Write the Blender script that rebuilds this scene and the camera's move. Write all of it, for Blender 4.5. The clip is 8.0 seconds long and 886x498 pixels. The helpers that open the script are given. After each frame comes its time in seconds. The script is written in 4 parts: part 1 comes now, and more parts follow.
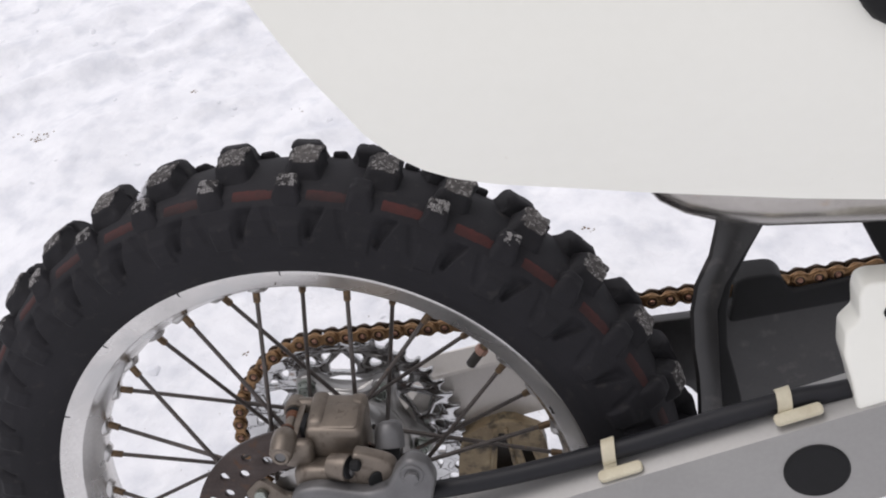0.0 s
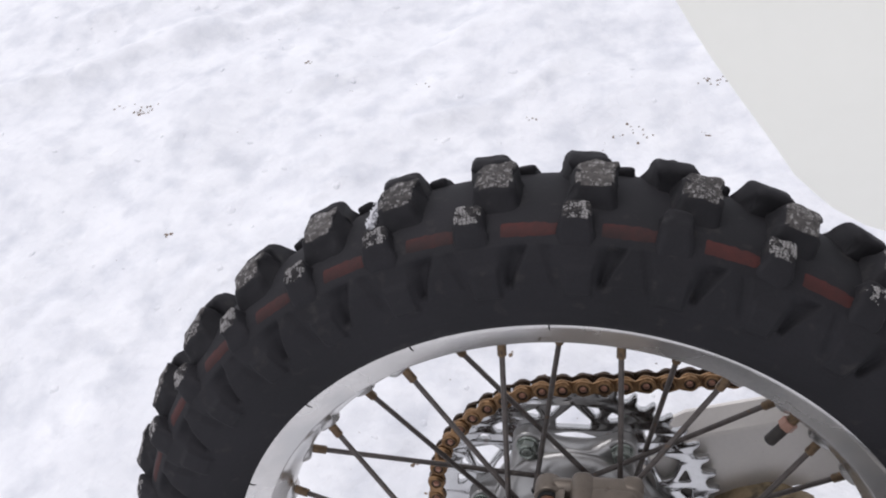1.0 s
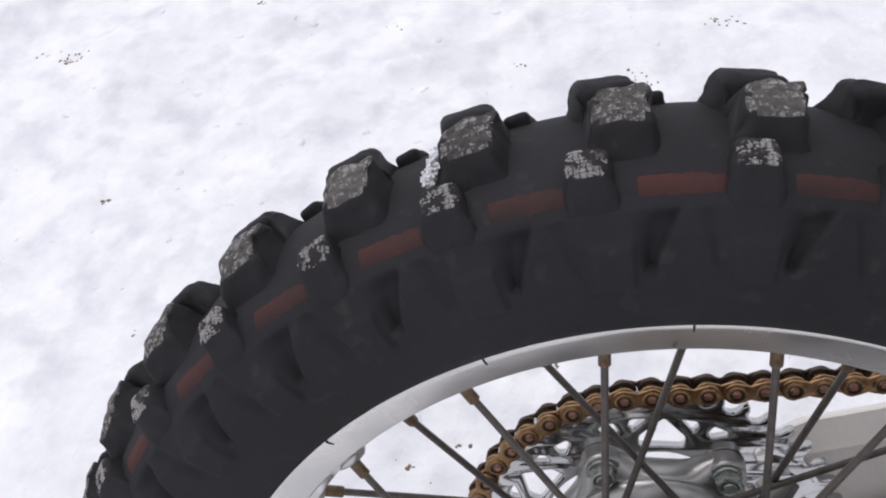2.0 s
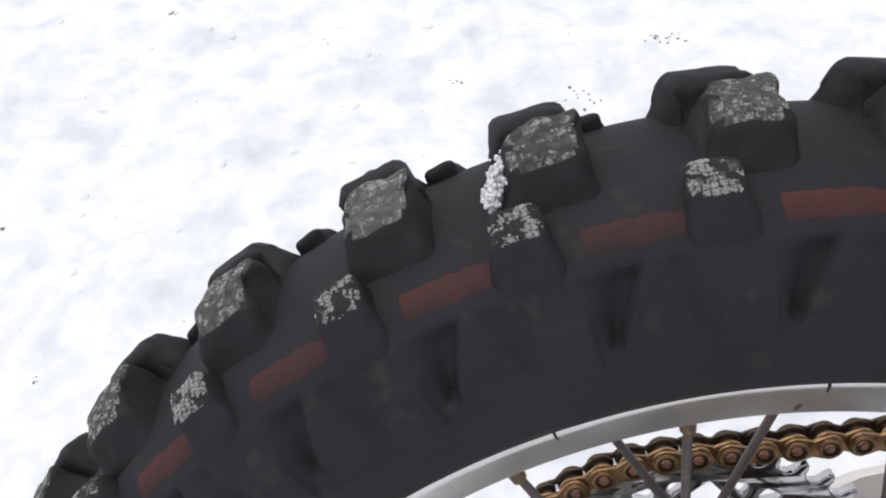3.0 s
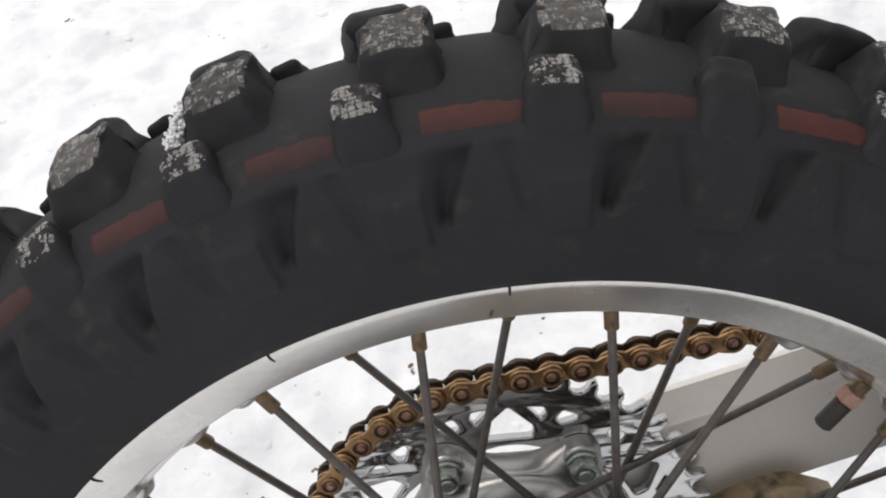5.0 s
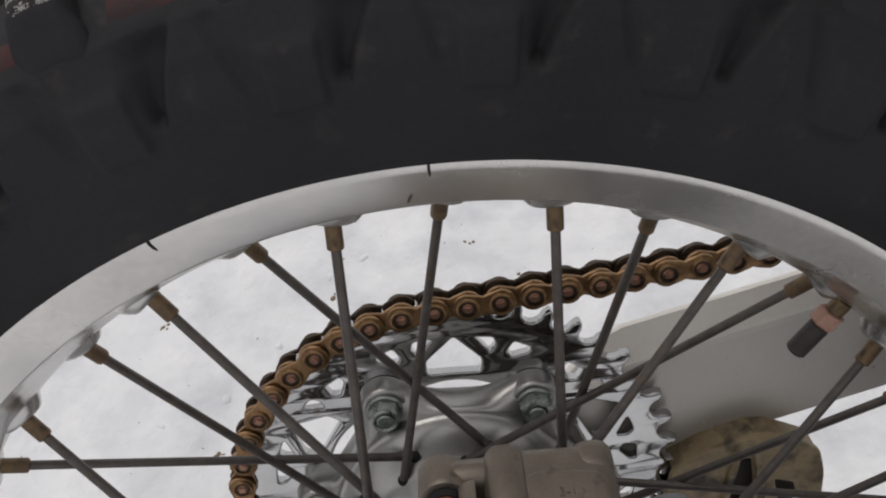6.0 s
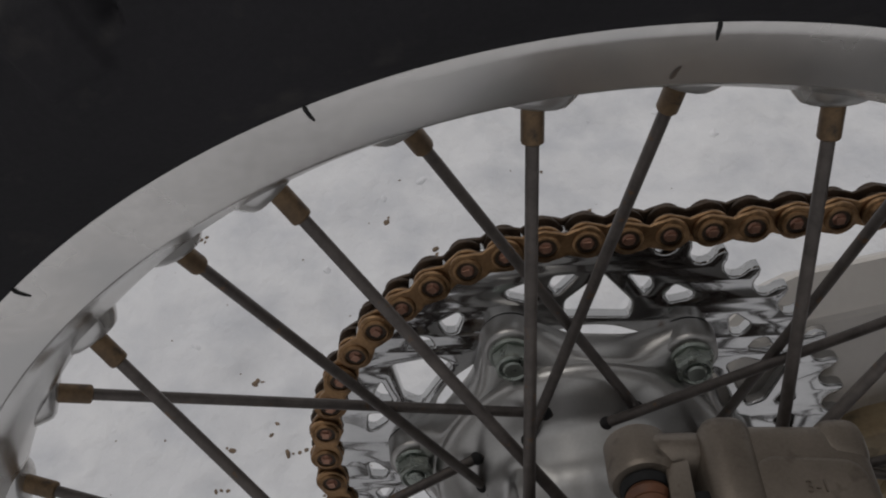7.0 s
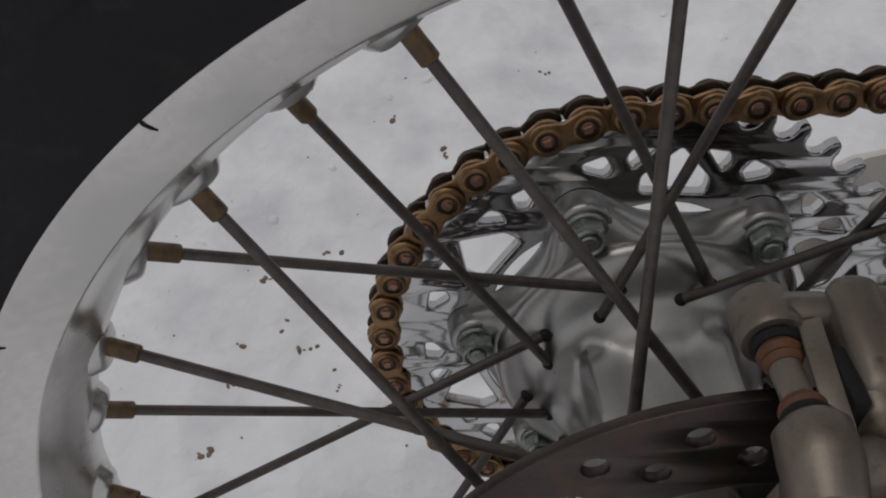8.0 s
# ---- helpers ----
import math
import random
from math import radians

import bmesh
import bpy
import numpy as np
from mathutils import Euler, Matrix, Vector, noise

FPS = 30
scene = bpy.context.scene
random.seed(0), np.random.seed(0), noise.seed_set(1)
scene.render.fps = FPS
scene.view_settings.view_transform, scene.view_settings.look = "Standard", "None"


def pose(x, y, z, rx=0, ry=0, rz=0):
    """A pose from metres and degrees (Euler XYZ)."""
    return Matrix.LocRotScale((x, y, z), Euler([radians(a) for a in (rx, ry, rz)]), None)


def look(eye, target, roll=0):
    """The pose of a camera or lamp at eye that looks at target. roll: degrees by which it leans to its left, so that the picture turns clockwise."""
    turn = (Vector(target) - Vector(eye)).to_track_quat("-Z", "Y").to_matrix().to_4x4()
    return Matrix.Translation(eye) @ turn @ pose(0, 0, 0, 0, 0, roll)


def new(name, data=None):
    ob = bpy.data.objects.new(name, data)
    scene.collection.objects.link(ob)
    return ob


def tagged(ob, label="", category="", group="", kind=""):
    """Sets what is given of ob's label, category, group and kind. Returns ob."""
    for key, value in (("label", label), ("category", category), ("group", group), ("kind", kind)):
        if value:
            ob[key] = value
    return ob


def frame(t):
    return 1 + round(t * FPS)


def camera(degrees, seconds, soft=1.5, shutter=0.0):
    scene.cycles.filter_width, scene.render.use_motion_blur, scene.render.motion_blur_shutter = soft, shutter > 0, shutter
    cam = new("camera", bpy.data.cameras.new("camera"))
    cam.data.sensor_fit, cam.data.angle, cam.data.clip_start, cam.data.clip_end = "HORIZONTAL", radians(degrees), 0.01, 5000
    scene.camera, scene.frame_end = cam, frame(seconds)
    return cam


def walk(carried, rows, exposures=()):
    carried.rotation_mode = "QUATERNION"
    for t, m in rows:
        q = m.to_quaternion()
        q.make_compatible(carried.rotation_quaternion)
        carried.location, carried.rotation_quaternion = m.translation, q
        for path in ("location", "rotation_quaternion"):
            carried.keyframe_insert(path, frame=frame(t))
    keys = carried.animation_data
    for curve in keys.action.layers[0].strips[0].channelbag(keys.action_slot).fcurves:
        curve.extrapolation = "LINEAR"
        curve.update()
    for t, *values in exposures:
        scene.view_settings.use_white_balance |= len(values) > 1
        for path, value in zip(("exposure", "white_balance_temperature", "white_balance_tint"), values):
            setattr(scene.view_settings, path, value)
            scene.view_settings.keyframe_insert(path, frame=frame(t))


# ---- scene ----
cam = camera(50.0, 8.0, soft=2.0)
PATH = [
    (0, (0.2238, -0.4281, 1.0881), (0.1571, -0.0750, 0.7405), -9.60),
    (0.5, (0.1107, -0.3821, 1.0727), (0.0331, -0.0310, 0.7253), -11.01),
    (1, (0.0415, -0.2843, 1.0225), (-0.0507, 0.0528, 0.6649), -11.55),
    (1.5, (-0.0033, -0.2139, 0.9660), (-0.0913, 0.1087, 0.5942), -11.21),
    (2, (-0.0551, -0.1626, 0.8970), (-0.1156, 0.1632, 0.5226), -8.92),
    (2.2, (-0.0792, -0.1318, 0.8740), (-0.1205, 0.2020, 0.5040), -7.50),
    (3.3, (-0.1189, -0.0968, 0.8306), (-0.1220, 0.2418, 0.4627), -2.36),
    (3.5, (-0.1127, -0.1075, 0.8337), (-0.1151, 0.2329, 0.4674), -2.73),
    (4, (-0.0878, -0.1286, 0.8347), (-0.0925, 0.2100, 0.4668), -4.91),
    (4.5, (-0.0623, -0.1395, 0.8381), (-0.0724, 0.1918, 0.4637), -7.09),
    (5, (-0.0272, -0.1350, 0.8328), (-0.0199, 0.1982, 0.4601), -5.59),
    (5.2, (-0.0139, -0.1341, 0.8290), (-0.0062, 0.1998, 0.4569), -5.55),
    (6.3, (-0.0037, -0.1250, 0.7486), (0.0025, 0.1926, 0.3624), -3.60),
    (6.5, (-0.0215, -0.1136, 0.7331), (-0.0178, 0.1975, 0.3417), -2.96),
    (7, (-0.0602, -0.0807, 0.7066), (-0.0571, 0.2190, 0.3064), -0.97),
    (7.5, (-0.0847, -0.0697, 0.6902), (-0.0671, 0.2080, 0.2748), 2.57),
    (8, (-0.1048, -0.0887, 0.6872), (-0.0816, 0.1756, 0.2633), 3.55),
]
EXPOSURE = [(0.0, 0.05, 6390, 15), (0.5, 0.05, 6320, 14), (1.5, 0.05, 6200, 16), (2.2, 0.15, 6300, 14), (3.5, 0.3, 6320, 11), (4.5, 0.3, 6600, 10), (5.2, 0.2, 6650, 10), (6.3, -0.52, 6620, 11), (7.0, -1.02, 6600, 11), (7.5, -1.09, 6560, 11), (8.0, -0.92, 6540, 11)]
walk(cam, [(t, look(eye, target, roll)) for t, eye, target, roll in PATH], EXPOSURE)

# ---- world and light: a bright overcast winter day ----
world = bpy.data.worlds.new("overcast_sky")
scene.world = world
world.use_nodes = True
wn, wl = world.node_tree.nodes, world.node_tree.links
sky = wn.new("ShaderNodeTexSky")
sky.sky_type = "NISHITA"
sky.sun_disc = False
sky.sun_elevation, sky.sun_rotation = radians(66), radians(300)
sky.dust_density, sky.air_density = 4.0, 1.0
grey = wn.new("ShaderNodeHueSaturation")
grey.inputs["Saturation"].default_value = 0.22
wl.new(sky.outputs[0], grey.inputs["Color"])
veil = wn.new("ShaderNodeMix")
veil.data_type = "RGBA"
veil.inputs["Factor"].default_value = 0.65
veil.inputs["B"].default_value = (6.6, 6.65, 6.75, 1)
wl.new(grey.outputs[0], veil.inputs["A"])
wl.new(veil.outputs["Result"], wn["Background"].inputs["Color"])
wn["Background"].inputs["Strength"].default_value = 0.13
sun_data = bpy.data.lights.new("sun", "SUN")
sun_data.energy, sun_data.angle, sun_data.color = 0.66, radians(40), (1.0, 0.97, 0.92)
sun = new("sun", sun_data)
S_EL, S_ROT = radians(66), radians(300)
sun.matrix_world = look((3 * math.sin(S_ROT) * math.cos(S_EL), 3 * math.cos(S_ROT) * math.cos(S_EL), 3 * math.sin(S_EL)), (0, 0, 0))

# ---- materials ----
def material(name, base, dark=None, rough=0.5, metal=0.0, scale=60.0, fine=600.0, bump=0.15, depth=0.0004, rvar=0.15, spots=None, spot_scale=90.0, spot_at=0.68, per_object=0.0, coat=0.0, spot_soft=0.05, spec=0.5):
    """A procedural surface: two scales of mottling, roughness change, fine relief, and stains or painted tone patches
    where wanted.
    """
    m = bpy.data.materials.new(name)
    m.use_nodes = True
    n, l = m.node_tree.nodes, m.node_tree.links
    b = n["Principled BSDF"]
    co = n.new("ShaderNodeTexCoord")
    def noise_of(sc, detail=6.0):
        t = n.new("ShaderNodeTexNoise")
        t.inputs["Scale"].default_value, t.inputs["Detail"].default_value = sc, detail
        l.new(co.outputs["Object"], t.inputs["Vector"])
        return t
    big, small = noise_of(scale), noise_of(fine, 3.0)
    mixn = n.new("ShaderNodeMath")
    mixn.operation = "MULTIPLY_ADD"
    mixn.inputs[1].default_value = 0.35
    l.new(small.outputs["Fac"], mixn.inputs[0])
    l.new(big.outputs["Fac"], mixn.inputs[2])
    ramp = n.new("ShaderNodeValToRGB")
    ramp.color_ramp.elements[0].position, ramp.color_ramp.elements[1].position = 0.45, 0.95
    dark = dark or [c * 0.7 for c in base]
    ramp.color_ramp.elements[0].color, ramp.color_ramp.elements[1].color = (*dark, 1), (*base, 1)
    l.new(mixn.outputs[0], ramp.inputs["Fac"])
    col = ramp.outputs["Color"]
    if spots:
        st = noise_of(spot_scale, 8.0)
        sr = n.new("ShaderNodeValToRGB")
        sr.color_ramp.elements[0].position, sr.color_ramp.elements[1].position = spot_at - spot_soft, spot_at + spot_soft
        sr.color_ramp.elements[0].color, sr.color_ramp.elements[1].color = (0, 0, 0, 1), (1, 1, 1, 1)
        fac = st.outputs["Fac"]
        if per_object:
            oi = n.new("ShaderNodeObjectInfo")
            add = n.new("ShaderNodeMath")
            add.operation = "MULTIPLY_ADD"
            add.inputs[1].default_value, add.inputs[2].default_value = per_object, -per_object * 0.5
            l.new(oi.outputs["Random"], add.inputs[0])
            s2 = n.new("ShaderNodeMath")
            l.new(add.outputs[0], s2.inputs[0])
            l.new(fac, s2.inputs[1])
            fac = s2.outputs[0]
        l.new(fac, sr.inputs["Fac"])
        mx = n.new("ShaderNodeMix")
        mx.data_type = "RGBA"
        l.new(sr.outputs["Color"], mx.inputs["Factor"])
        l.new(col, mx.inputs["A"])
        mx.inputs["B"].default_value = (*spots, 1)
        col = mx.outputs["Result"]
    l.new(col, b.inputs["Base Color"])
    rr = n.new("ShaderNodeMapRange")
    rr.inputs["To Min"].default_value, rr.inputs["To Max"].default_value = max(0.03, rough - rvar), min(1.0, rough + rvar)
    l.new(big.outputs["Fac"], rr.inputs["Value"])
    l.new(rr.outputs["Result"], b.inputs["Roughness"])
    b.inputs["Metallic"].default_value = metal
    b.inputs["Specular IOR Level"].default_value = spec
    b.inputs["Coat Weight"].default_value = coat
    if bump:
        bp = n.new("ShaderNodeBump")
        bp.inputs["Strength"].default_value, bp.inputs["Distance"].default_value = bump, depth
        l.new(mixn.outputs[0], bp.inputs["Height"])
        l.new(bp.outputs["Normal"], b.inputs["Normal"])
    return m


RUBBER = material("tyre_rubber", (0.0215, 0.0203, 0.0235), (0.0098, 0.0093, 0.0110), 0.76, 0, 16, 700, 0.4, 0.0005, 0.12, (0.036, 0.033, 0.032), 90, 0.70, spot_soft=0.10, spec=0.28)
RUBBER_TOP = material("worn_dusty_rubber", (0.062, 0.057, 0.056), (0.028, 0.026, 0.026), 0.85, 0, 260, 1500, 0.9, 0.0012, 0.1, (0.115, 0.106, 0.10), 300, 0.56, 0.24, spot_soft=0.20, spec=0.3)
RUBBER_FROST = material("frosted_rubber", (0.034, 0.031, 0.031), (0.014, 0.013, 0.014), 0.9, 0, 220, 1500, 0.9, 0.0014, 0.08, (0.13, 0.12, 0.115), 420, 0.62, 0.2, spot_soft=0.08, spec=0.3)
RED = material("faded_red_paint", (0.082, 0.022, 0.019), (0.044, 0.015, 0.0135), 0.75, 0, 70, 900, 0.3, 0.0003, 0.1, (0.022, 0.014, 0.014), 60, 0.55, 0.22, spot_soft=0.14, spec=0.3)
# the greyer spots paint the rim's patchy reflections into its colour
RIM = material("rim_aluminium_reflection_patches", (0.79, 0.772, 0.75), (0.54, 0.526, 0.51), 0.26, 0.94, 13, 320, 0.06, 0.0003, 0.15, (0.57, 0.564, 0.556), 21, 0.57, spot_soft=0.05)
SPOKE = material("spoke_steel", (0.130, 0.112, 0.102), (0.068, 0.058, 0.053), 0.45, 0.5, 160, 900, 0.2, 0.0003, 0.12, (0.15, 0.09, 0.05), 200, 0.68)
BRASS = material("dull_brass_nipple", (0.22, 0.145, 0.08), (0.10, 0.068, 0.042), 0.5, 0.6, 160, 900, 0.25, 0.0003, 0.12, (0.06, 0.045, 0.035), 220, 0.62)
HUB = material("cast_hub_aluminium", (0.50, 0.492, 0.48), (0.40, 0.392, 0.38), 0.31, 0.95, 30, 700, 0.10, 0.0003, 0.06, (0.12, 0.10, 0.085), 200, 0.75)
CHROME = material("polished_sprocket_steel", (0.66, 0.66, 0.66), (0.40, 0.40, 0.402), 0.10, 1.0, 26, 45, 0.05, 0.0024, 0.04, (0.16, 0.095, 0.055), 75, 0.70)
GOLD = material("worn_gold_chain_plate", (0.43, 0.262, 0.135), (0.19, 0.112, 0.058), 0.33, 0.88, 120, 900, 0.25, 0.0004, 0.14, (0.06, 0.036, 0.02), 110, 0.62, spot_soft=0.12)
# darker brown of the far plates, rollers and pin washers
CHAINDARK = material("dark_brown_chain", (0.105, 0.072, 0.05), (0.04, 0.029, 0.021), 0.45, 0.6, 200, 900, 0.4, 0.0005)
PIN = material("coppery_chain_pin", (0.52, 0.30, 0.22), (0.30, 0.16, 0.11), 0.35, 0.8, 300, 900, 0.2)
ZINC = material("zinc_plated_nut", (0.44, 0.47, 0.43), (0.28, 0.31, 0.28), 0.3, 0.9, 200, 900, 0.15)
DISC = material("heat_tinted_disc_steel", (0.095, 0.077, 0.071), (0.045, 0.036, 0.033), 0.34, 0.9, 30, 700, 0.15, 0.0003, 0.1, (0.105, 0.062, 0.042), 90, 0.64, spot_soft=0.08)
CALIPER = material("warm_grey_cast_caliper", (0.245, 0.207, 0.170), (0.15, 0.126, 0.103), 0.40, 0.6, 50, 1100, 0.35, 0.0005, 0.08, (0.11, 0.088, 0.07), 140, 0.66, spot_soft=0.07)
BRACKET = material("grey_caliper_bracket", (0.20, 0.197, 0.198), (0.13, 0.128, 0.128), 0.42, 0.5, 50, 1000, 0.3, 0.0005)
# one swingarm metal: inner leg's colour raised against its shade, near leg's lowered
ARM_BRIGHTENED = material("swingarm_aluminium_brightened", (0.74, 0.705, 0.66), (0.65, 0.615, 0.575), 0.44, 0.35, 14, 300, 0.05, 0.0003, 0.08, (0.16, 0.13, 0.10), 150, 0.76)
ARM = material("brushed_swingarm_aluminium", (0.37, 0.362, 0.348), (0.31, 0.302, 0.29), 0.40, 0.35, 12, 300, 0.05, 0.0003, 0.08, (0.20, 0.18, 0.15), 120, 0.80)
BLACK = material("black_rubber_hose", (0.013, 0.013, 0.016), (0.008, 0.008, 0.010), 0.5, 0, 60, 900, 0.2, 0.0003, 0.1, spec=0.35)
PLUG = material("matt_black_plug", (0.014, 0.014, 0.015), (0.009, 0.009, 0.009), 0.75, 0, 100, 1500, 0.6, 0.0005, 0.08, spec=0.3)
CREAM = material("cream_plastic", (0.66, 0.61, 0.46), (0.52, 0.46, 0.33), 0.5, 0, 60, 600, 0.1, 0.0003, 0.08)
GUIDE = material("yellowed_chain_guide_plastic", (0.47, 0.375, 0.23), (0.26, 0.19, 0.11), 0.5, 0, 40, 500, 0.2, 0.0004, 0.1, (0.05, 0.04, 0.03), 60, 0.57, spot_soft=0.09)
PANEL = material("white_body_plastic", (0.95, 0.94, 0.86), (0.92, 0.91, 0.825), 0.24, 0, 6, 120, 0.02, 0.0002, 0.05, (0.66, 0.60, 0.50), 30, 0.73, spot_soft=0.04)
SILENCER = material("silencer_aluminium", (0.50, 0.475, 0.445), (0.33, 0.31, 0.285), 0.2, 0.95, 18, 300, 0.03, 0.0003, 0.1, (0.45, 0.30, 0.18), 22, 0.70)
FLAP = material("dark_mud_flap_plastic", (0.038, 0.036, 0.036), (0.021, 0.020, 0.020), 0.40, 0, 24, 500, 0.15, 0.0004, 0.14, (0.085, 0.078, 0.072), 60, 0.68, spot_soft=0.1)
ORANGE = material("rust_brown_rubber_boot", (0.15, 0.055, 0.022), (0.07, 0.028, 0.014), 0.6, 0, 150, 900, 0.3, 0.0004)
COPPER = material("dull_copper_nut", (0.50, 0.30, 0.235), (0.32, 0.185, 0.14), 0.45, 0.6, 200, 900, 0.2)
CAP = material("brown_black_valve_cap", (0.05, 0.042, 0.036), (0.025, 0.021, 0.018), 0.55, 0, 200, 900, 0.3)
DIRTY = material("dried_brown_dirt", (0.10, 0.075, 0.055), (0.05, 0.038, 0.03), 0.9, 0, 300, 900, 0.4)
MARK = material("black_notch", (0.012, 0.011, 0.011), None, 0.8, 0, 200, 900, 0.1)
GRAIN = material("grey_frost_grains", (0.47, 0.455, 0.445), (0.24, 0.23, 0.225), 0.85, 0, 500, 2500, 0.3, 0.0005)
FROST = material("packed_snow_crumbs", (0.78, 0.78, 0.80), (0.62, 0.62, 0.64), 0.8, 0, 200, 900, 0.5, 0.001)

# ---- mesh helpers ----
YM = 0.0355  # wheel's middle plane
HEIGHT, LEAN_AWAY = 0.3450, 17.409
BIKE = pose(0, 0, HEIGHT, -LEAN_AWAY)
BASE = pose(0, 0.1, 0)
OFF = BASE.inverted() @ BIKE
WHEEL = pose(0.0007, -0.0074, 0.0018, -1.307, -0.341, -0.057)  # the axle's own line within the leaning bike
BODY = pose(-0.0036, 0.0078, -0.0040)  # frame, swingarm's near leg and bodywork


def part(name, bm, mat, parent, label="", m=None, smooth=True, angle=40):
    """Links a bmesh or mesh as one mesh object under a thing or a part."""
    if isinstance(bm, bpy.types.Mesh):
        me = bm
    else:
        bmesh.ops.recalc_face_normals(bm, faces=bm.faces)
        me = bpy.data.meshes.new(name)
        bm.to_mesh(me)
        bm.free()
    if not me.materials:
        for mt in (mat if isinstance(mat, (list, tuple)) else [mat]):
            me.materials.append(mt)
        if smooth:
            me.polygons.foreach_set("use_smooth", [True] * len(me.polygons))
            me.set_sharp_from_angle(angle=radians(angle))
    ob = new(name, me)
    if parent:
        ob.parent = parent
        local = m or Matrix()
        ob.matrix_basis = OFF @ local if parent.type == "EMPTY" else local
    if label:
        ob["label"] = label
    return ob


def spin(deg):
    """A turn about the axle that takes the top (90 degrees) to that angle."""
    return Matrix.Rotation(-radians(deg - 90), 4, "Y")


def at(r, deg, y):
    return Vector((r * math.cos(radians(deg)), y, r * math.sin(radians(deg))))


def lathe(profile, seg=96, closed=False, bm=None, at_x=0.0, at_z=0.0):
    """A profile of (y, r) turned about the axle."""
    bm = bm or bmesh.new()
    rings = []
    for k in range(seg):
        a = 2 * math.pi * k / seg
        rings.append([bm.verts.new((at_x + r * math.cos(a), y, at_z + r * math.sin(a))) for y, r in profile])
    n = len(profile)
    for k in range(seg):
        p, q = rings[k], rings[(k + 1) % seg]
        for i in range(n if closed else n - 1):
            j = (i + 1) % n
            bm.faces.new((p[i], p[j], q[j], q[i]))
    if not closed:
        for e in (0, n - 1):
            if profile[e][1] > 1e-5:
                try:
                    bm.faces.new([r[e] for r in rings])
                except ValueError:
                    pass
    bmesh.ops.remove_doubles(bm, verts=bm.verts, dist=1e-6)
    return bm


def frame_of(d):
    d = d.normalized()
    u = d.orthogonal().normalized()
    return u, d.cross(u)


def tube(points, radius, seg=12, bm=None, cap=True):
    """A round tube along points; radius may be a list."""
    bm = bm or bmesh.new()
    pts = [Vector(p) for p in points]
    rad = radius if isinstance(radius, (list, tuple)) else [radius] * len(pts)
    u = None
    rings = []
    for i, p in enumerate(pts):
        d = (pts[min(i + 1, len(pts) - 1)] - pts[max(i - 1, 0)]).normalized()
        u = d.orthogonal().normalized() if u is None else (u - u.dot(d) * d).normalized()
        v = d.cross(u)
        rings.append([bm.verts.new(p + rad[i] * (math.cos(2 * math.pi * k / seg) * u + math.sin(2 * math.pi * k / seg) * v)) for k in range(seg)])
    for a, b in zip(rings, rings[1:]):
        for k in range(seg):
            bm.faces.new((a[k], a[(k + 1) % seg], b[(k + 1) % seg], b[k]))
    if cap:
        bm.faces.new(rings[0][::-1])
        bm.faces.new(rings[-1])
    return bm


def rod(p, q, r, seg=16, edge=0.0006, bm=None):
    """A straight round bar with softened ends."""
    p, q = Vector(p), Vector(q)
    d = (q - p).normalized() * edge
    return tube([p, p + d, q - d, q], [r - edge, r, r, r - edge], seg, bm)


def hexrod(p, q, r, edge=0.0006, bm=None):
    return rod(p, q, r, 6, edge, bm)


def smooth_line(pts, per=6):
    """A smooth curve through the points."""
    p = [Vector(v) for v in pts]
    p = [2 * p[0] - p[1]] + p + [2 * p[-1] - p[-2]]
    out = []
    for i in range(1, len(p) - 2):
        a, b, c, d = p[i - 1 : i + 3]
        for k in range(per):
            t = k / per
            out.append(0.5 * (2 * b + (c - a) * t + (2 * a - 5 * b + 4 * c - d) * t * t + (3 * b - a - 3 * c + d) * t ** 3))
    return out + [p[-2]]


def rounded(poly, r, n=4):
    """A polygon's corners rounded off by about r."""
    out = []
    m = len(poly)
    for i in range(m):
        a, b, c = Vector(poly[i - 1]), Vector(poly[i]), Vector(poly[(i + 1) % m])
        p = b + (a - b).normalized() * min(r, (a - b).length * 0.45)
        q = b + (c - b).normalized() * min(r, (c - b).length * 0.45)
        for k in range(n + 1):
            t = k / n
            out.append(tuple((1 - t) ** 2 * p + 2 * t * (1 - t) * b + t * t * q))
    return out


def plate(loops, y0, y1, bevel=0.0006, res=1):
    """A flat plate in the wheel's plane from an outline and holes, from y0 to y1, with softened edges."""
    cu = bpy.data.curves.new("outline", "CURVE")
    cu.dimensions, cu.fill_mode = "2D", "BOTH"
    for loop in loops:
        s = cu.splines.new("POLY")
        s.points.add(len(loop) - 1)
        for p, (x, z) in zip(s.points, loop):
            p.co = (x, z, 0, 1)
        s.use_cyclic_u = True
    half = abs(y1 - y0) / 2
    cu.extrude, cu.bevel_depth, cu.bevel_resolution, cu.offset = half - bevel, bevel, res, -bevel
    ob = bpy.data.objects.new("outline", cu)
    scene.collection.objects.link(ob)
    bpy.context.view_layer.update()
    me = bpy.data.meshes.new_from_object(ob.evaluated_get(bpy.context.evaluated_depsgraph_get()))
    bpy.data.objects.remove(ob)
    bpy.data.curves.remove(cu)
    me.materials.clear()
    me.transform(Matrix.Translation((0, (y0 + y1) / 2, 0)) @ Matrix.Rotation(radians(90), 4, "X"))
    bm = bmesh.new()
    bm.from_mesh(me)
    bpy.data.meshes.remove(me)
    bmesh.ops.remove_doubles(bm, verts=bm.verts, dist=1e-6)
    return bm


def circle(cx, cz, r, n=24, turn=0):
    return [(cx + r * math.cos(2 * math.pi * k / n + turn), cz + r * math.sin(2 * math.pi * k / n + turn)) for k in range(n)]


def polar(points):
    return [(r * math.cos(radians(a)), r * math.sin(radians(a))) for a, r in points]


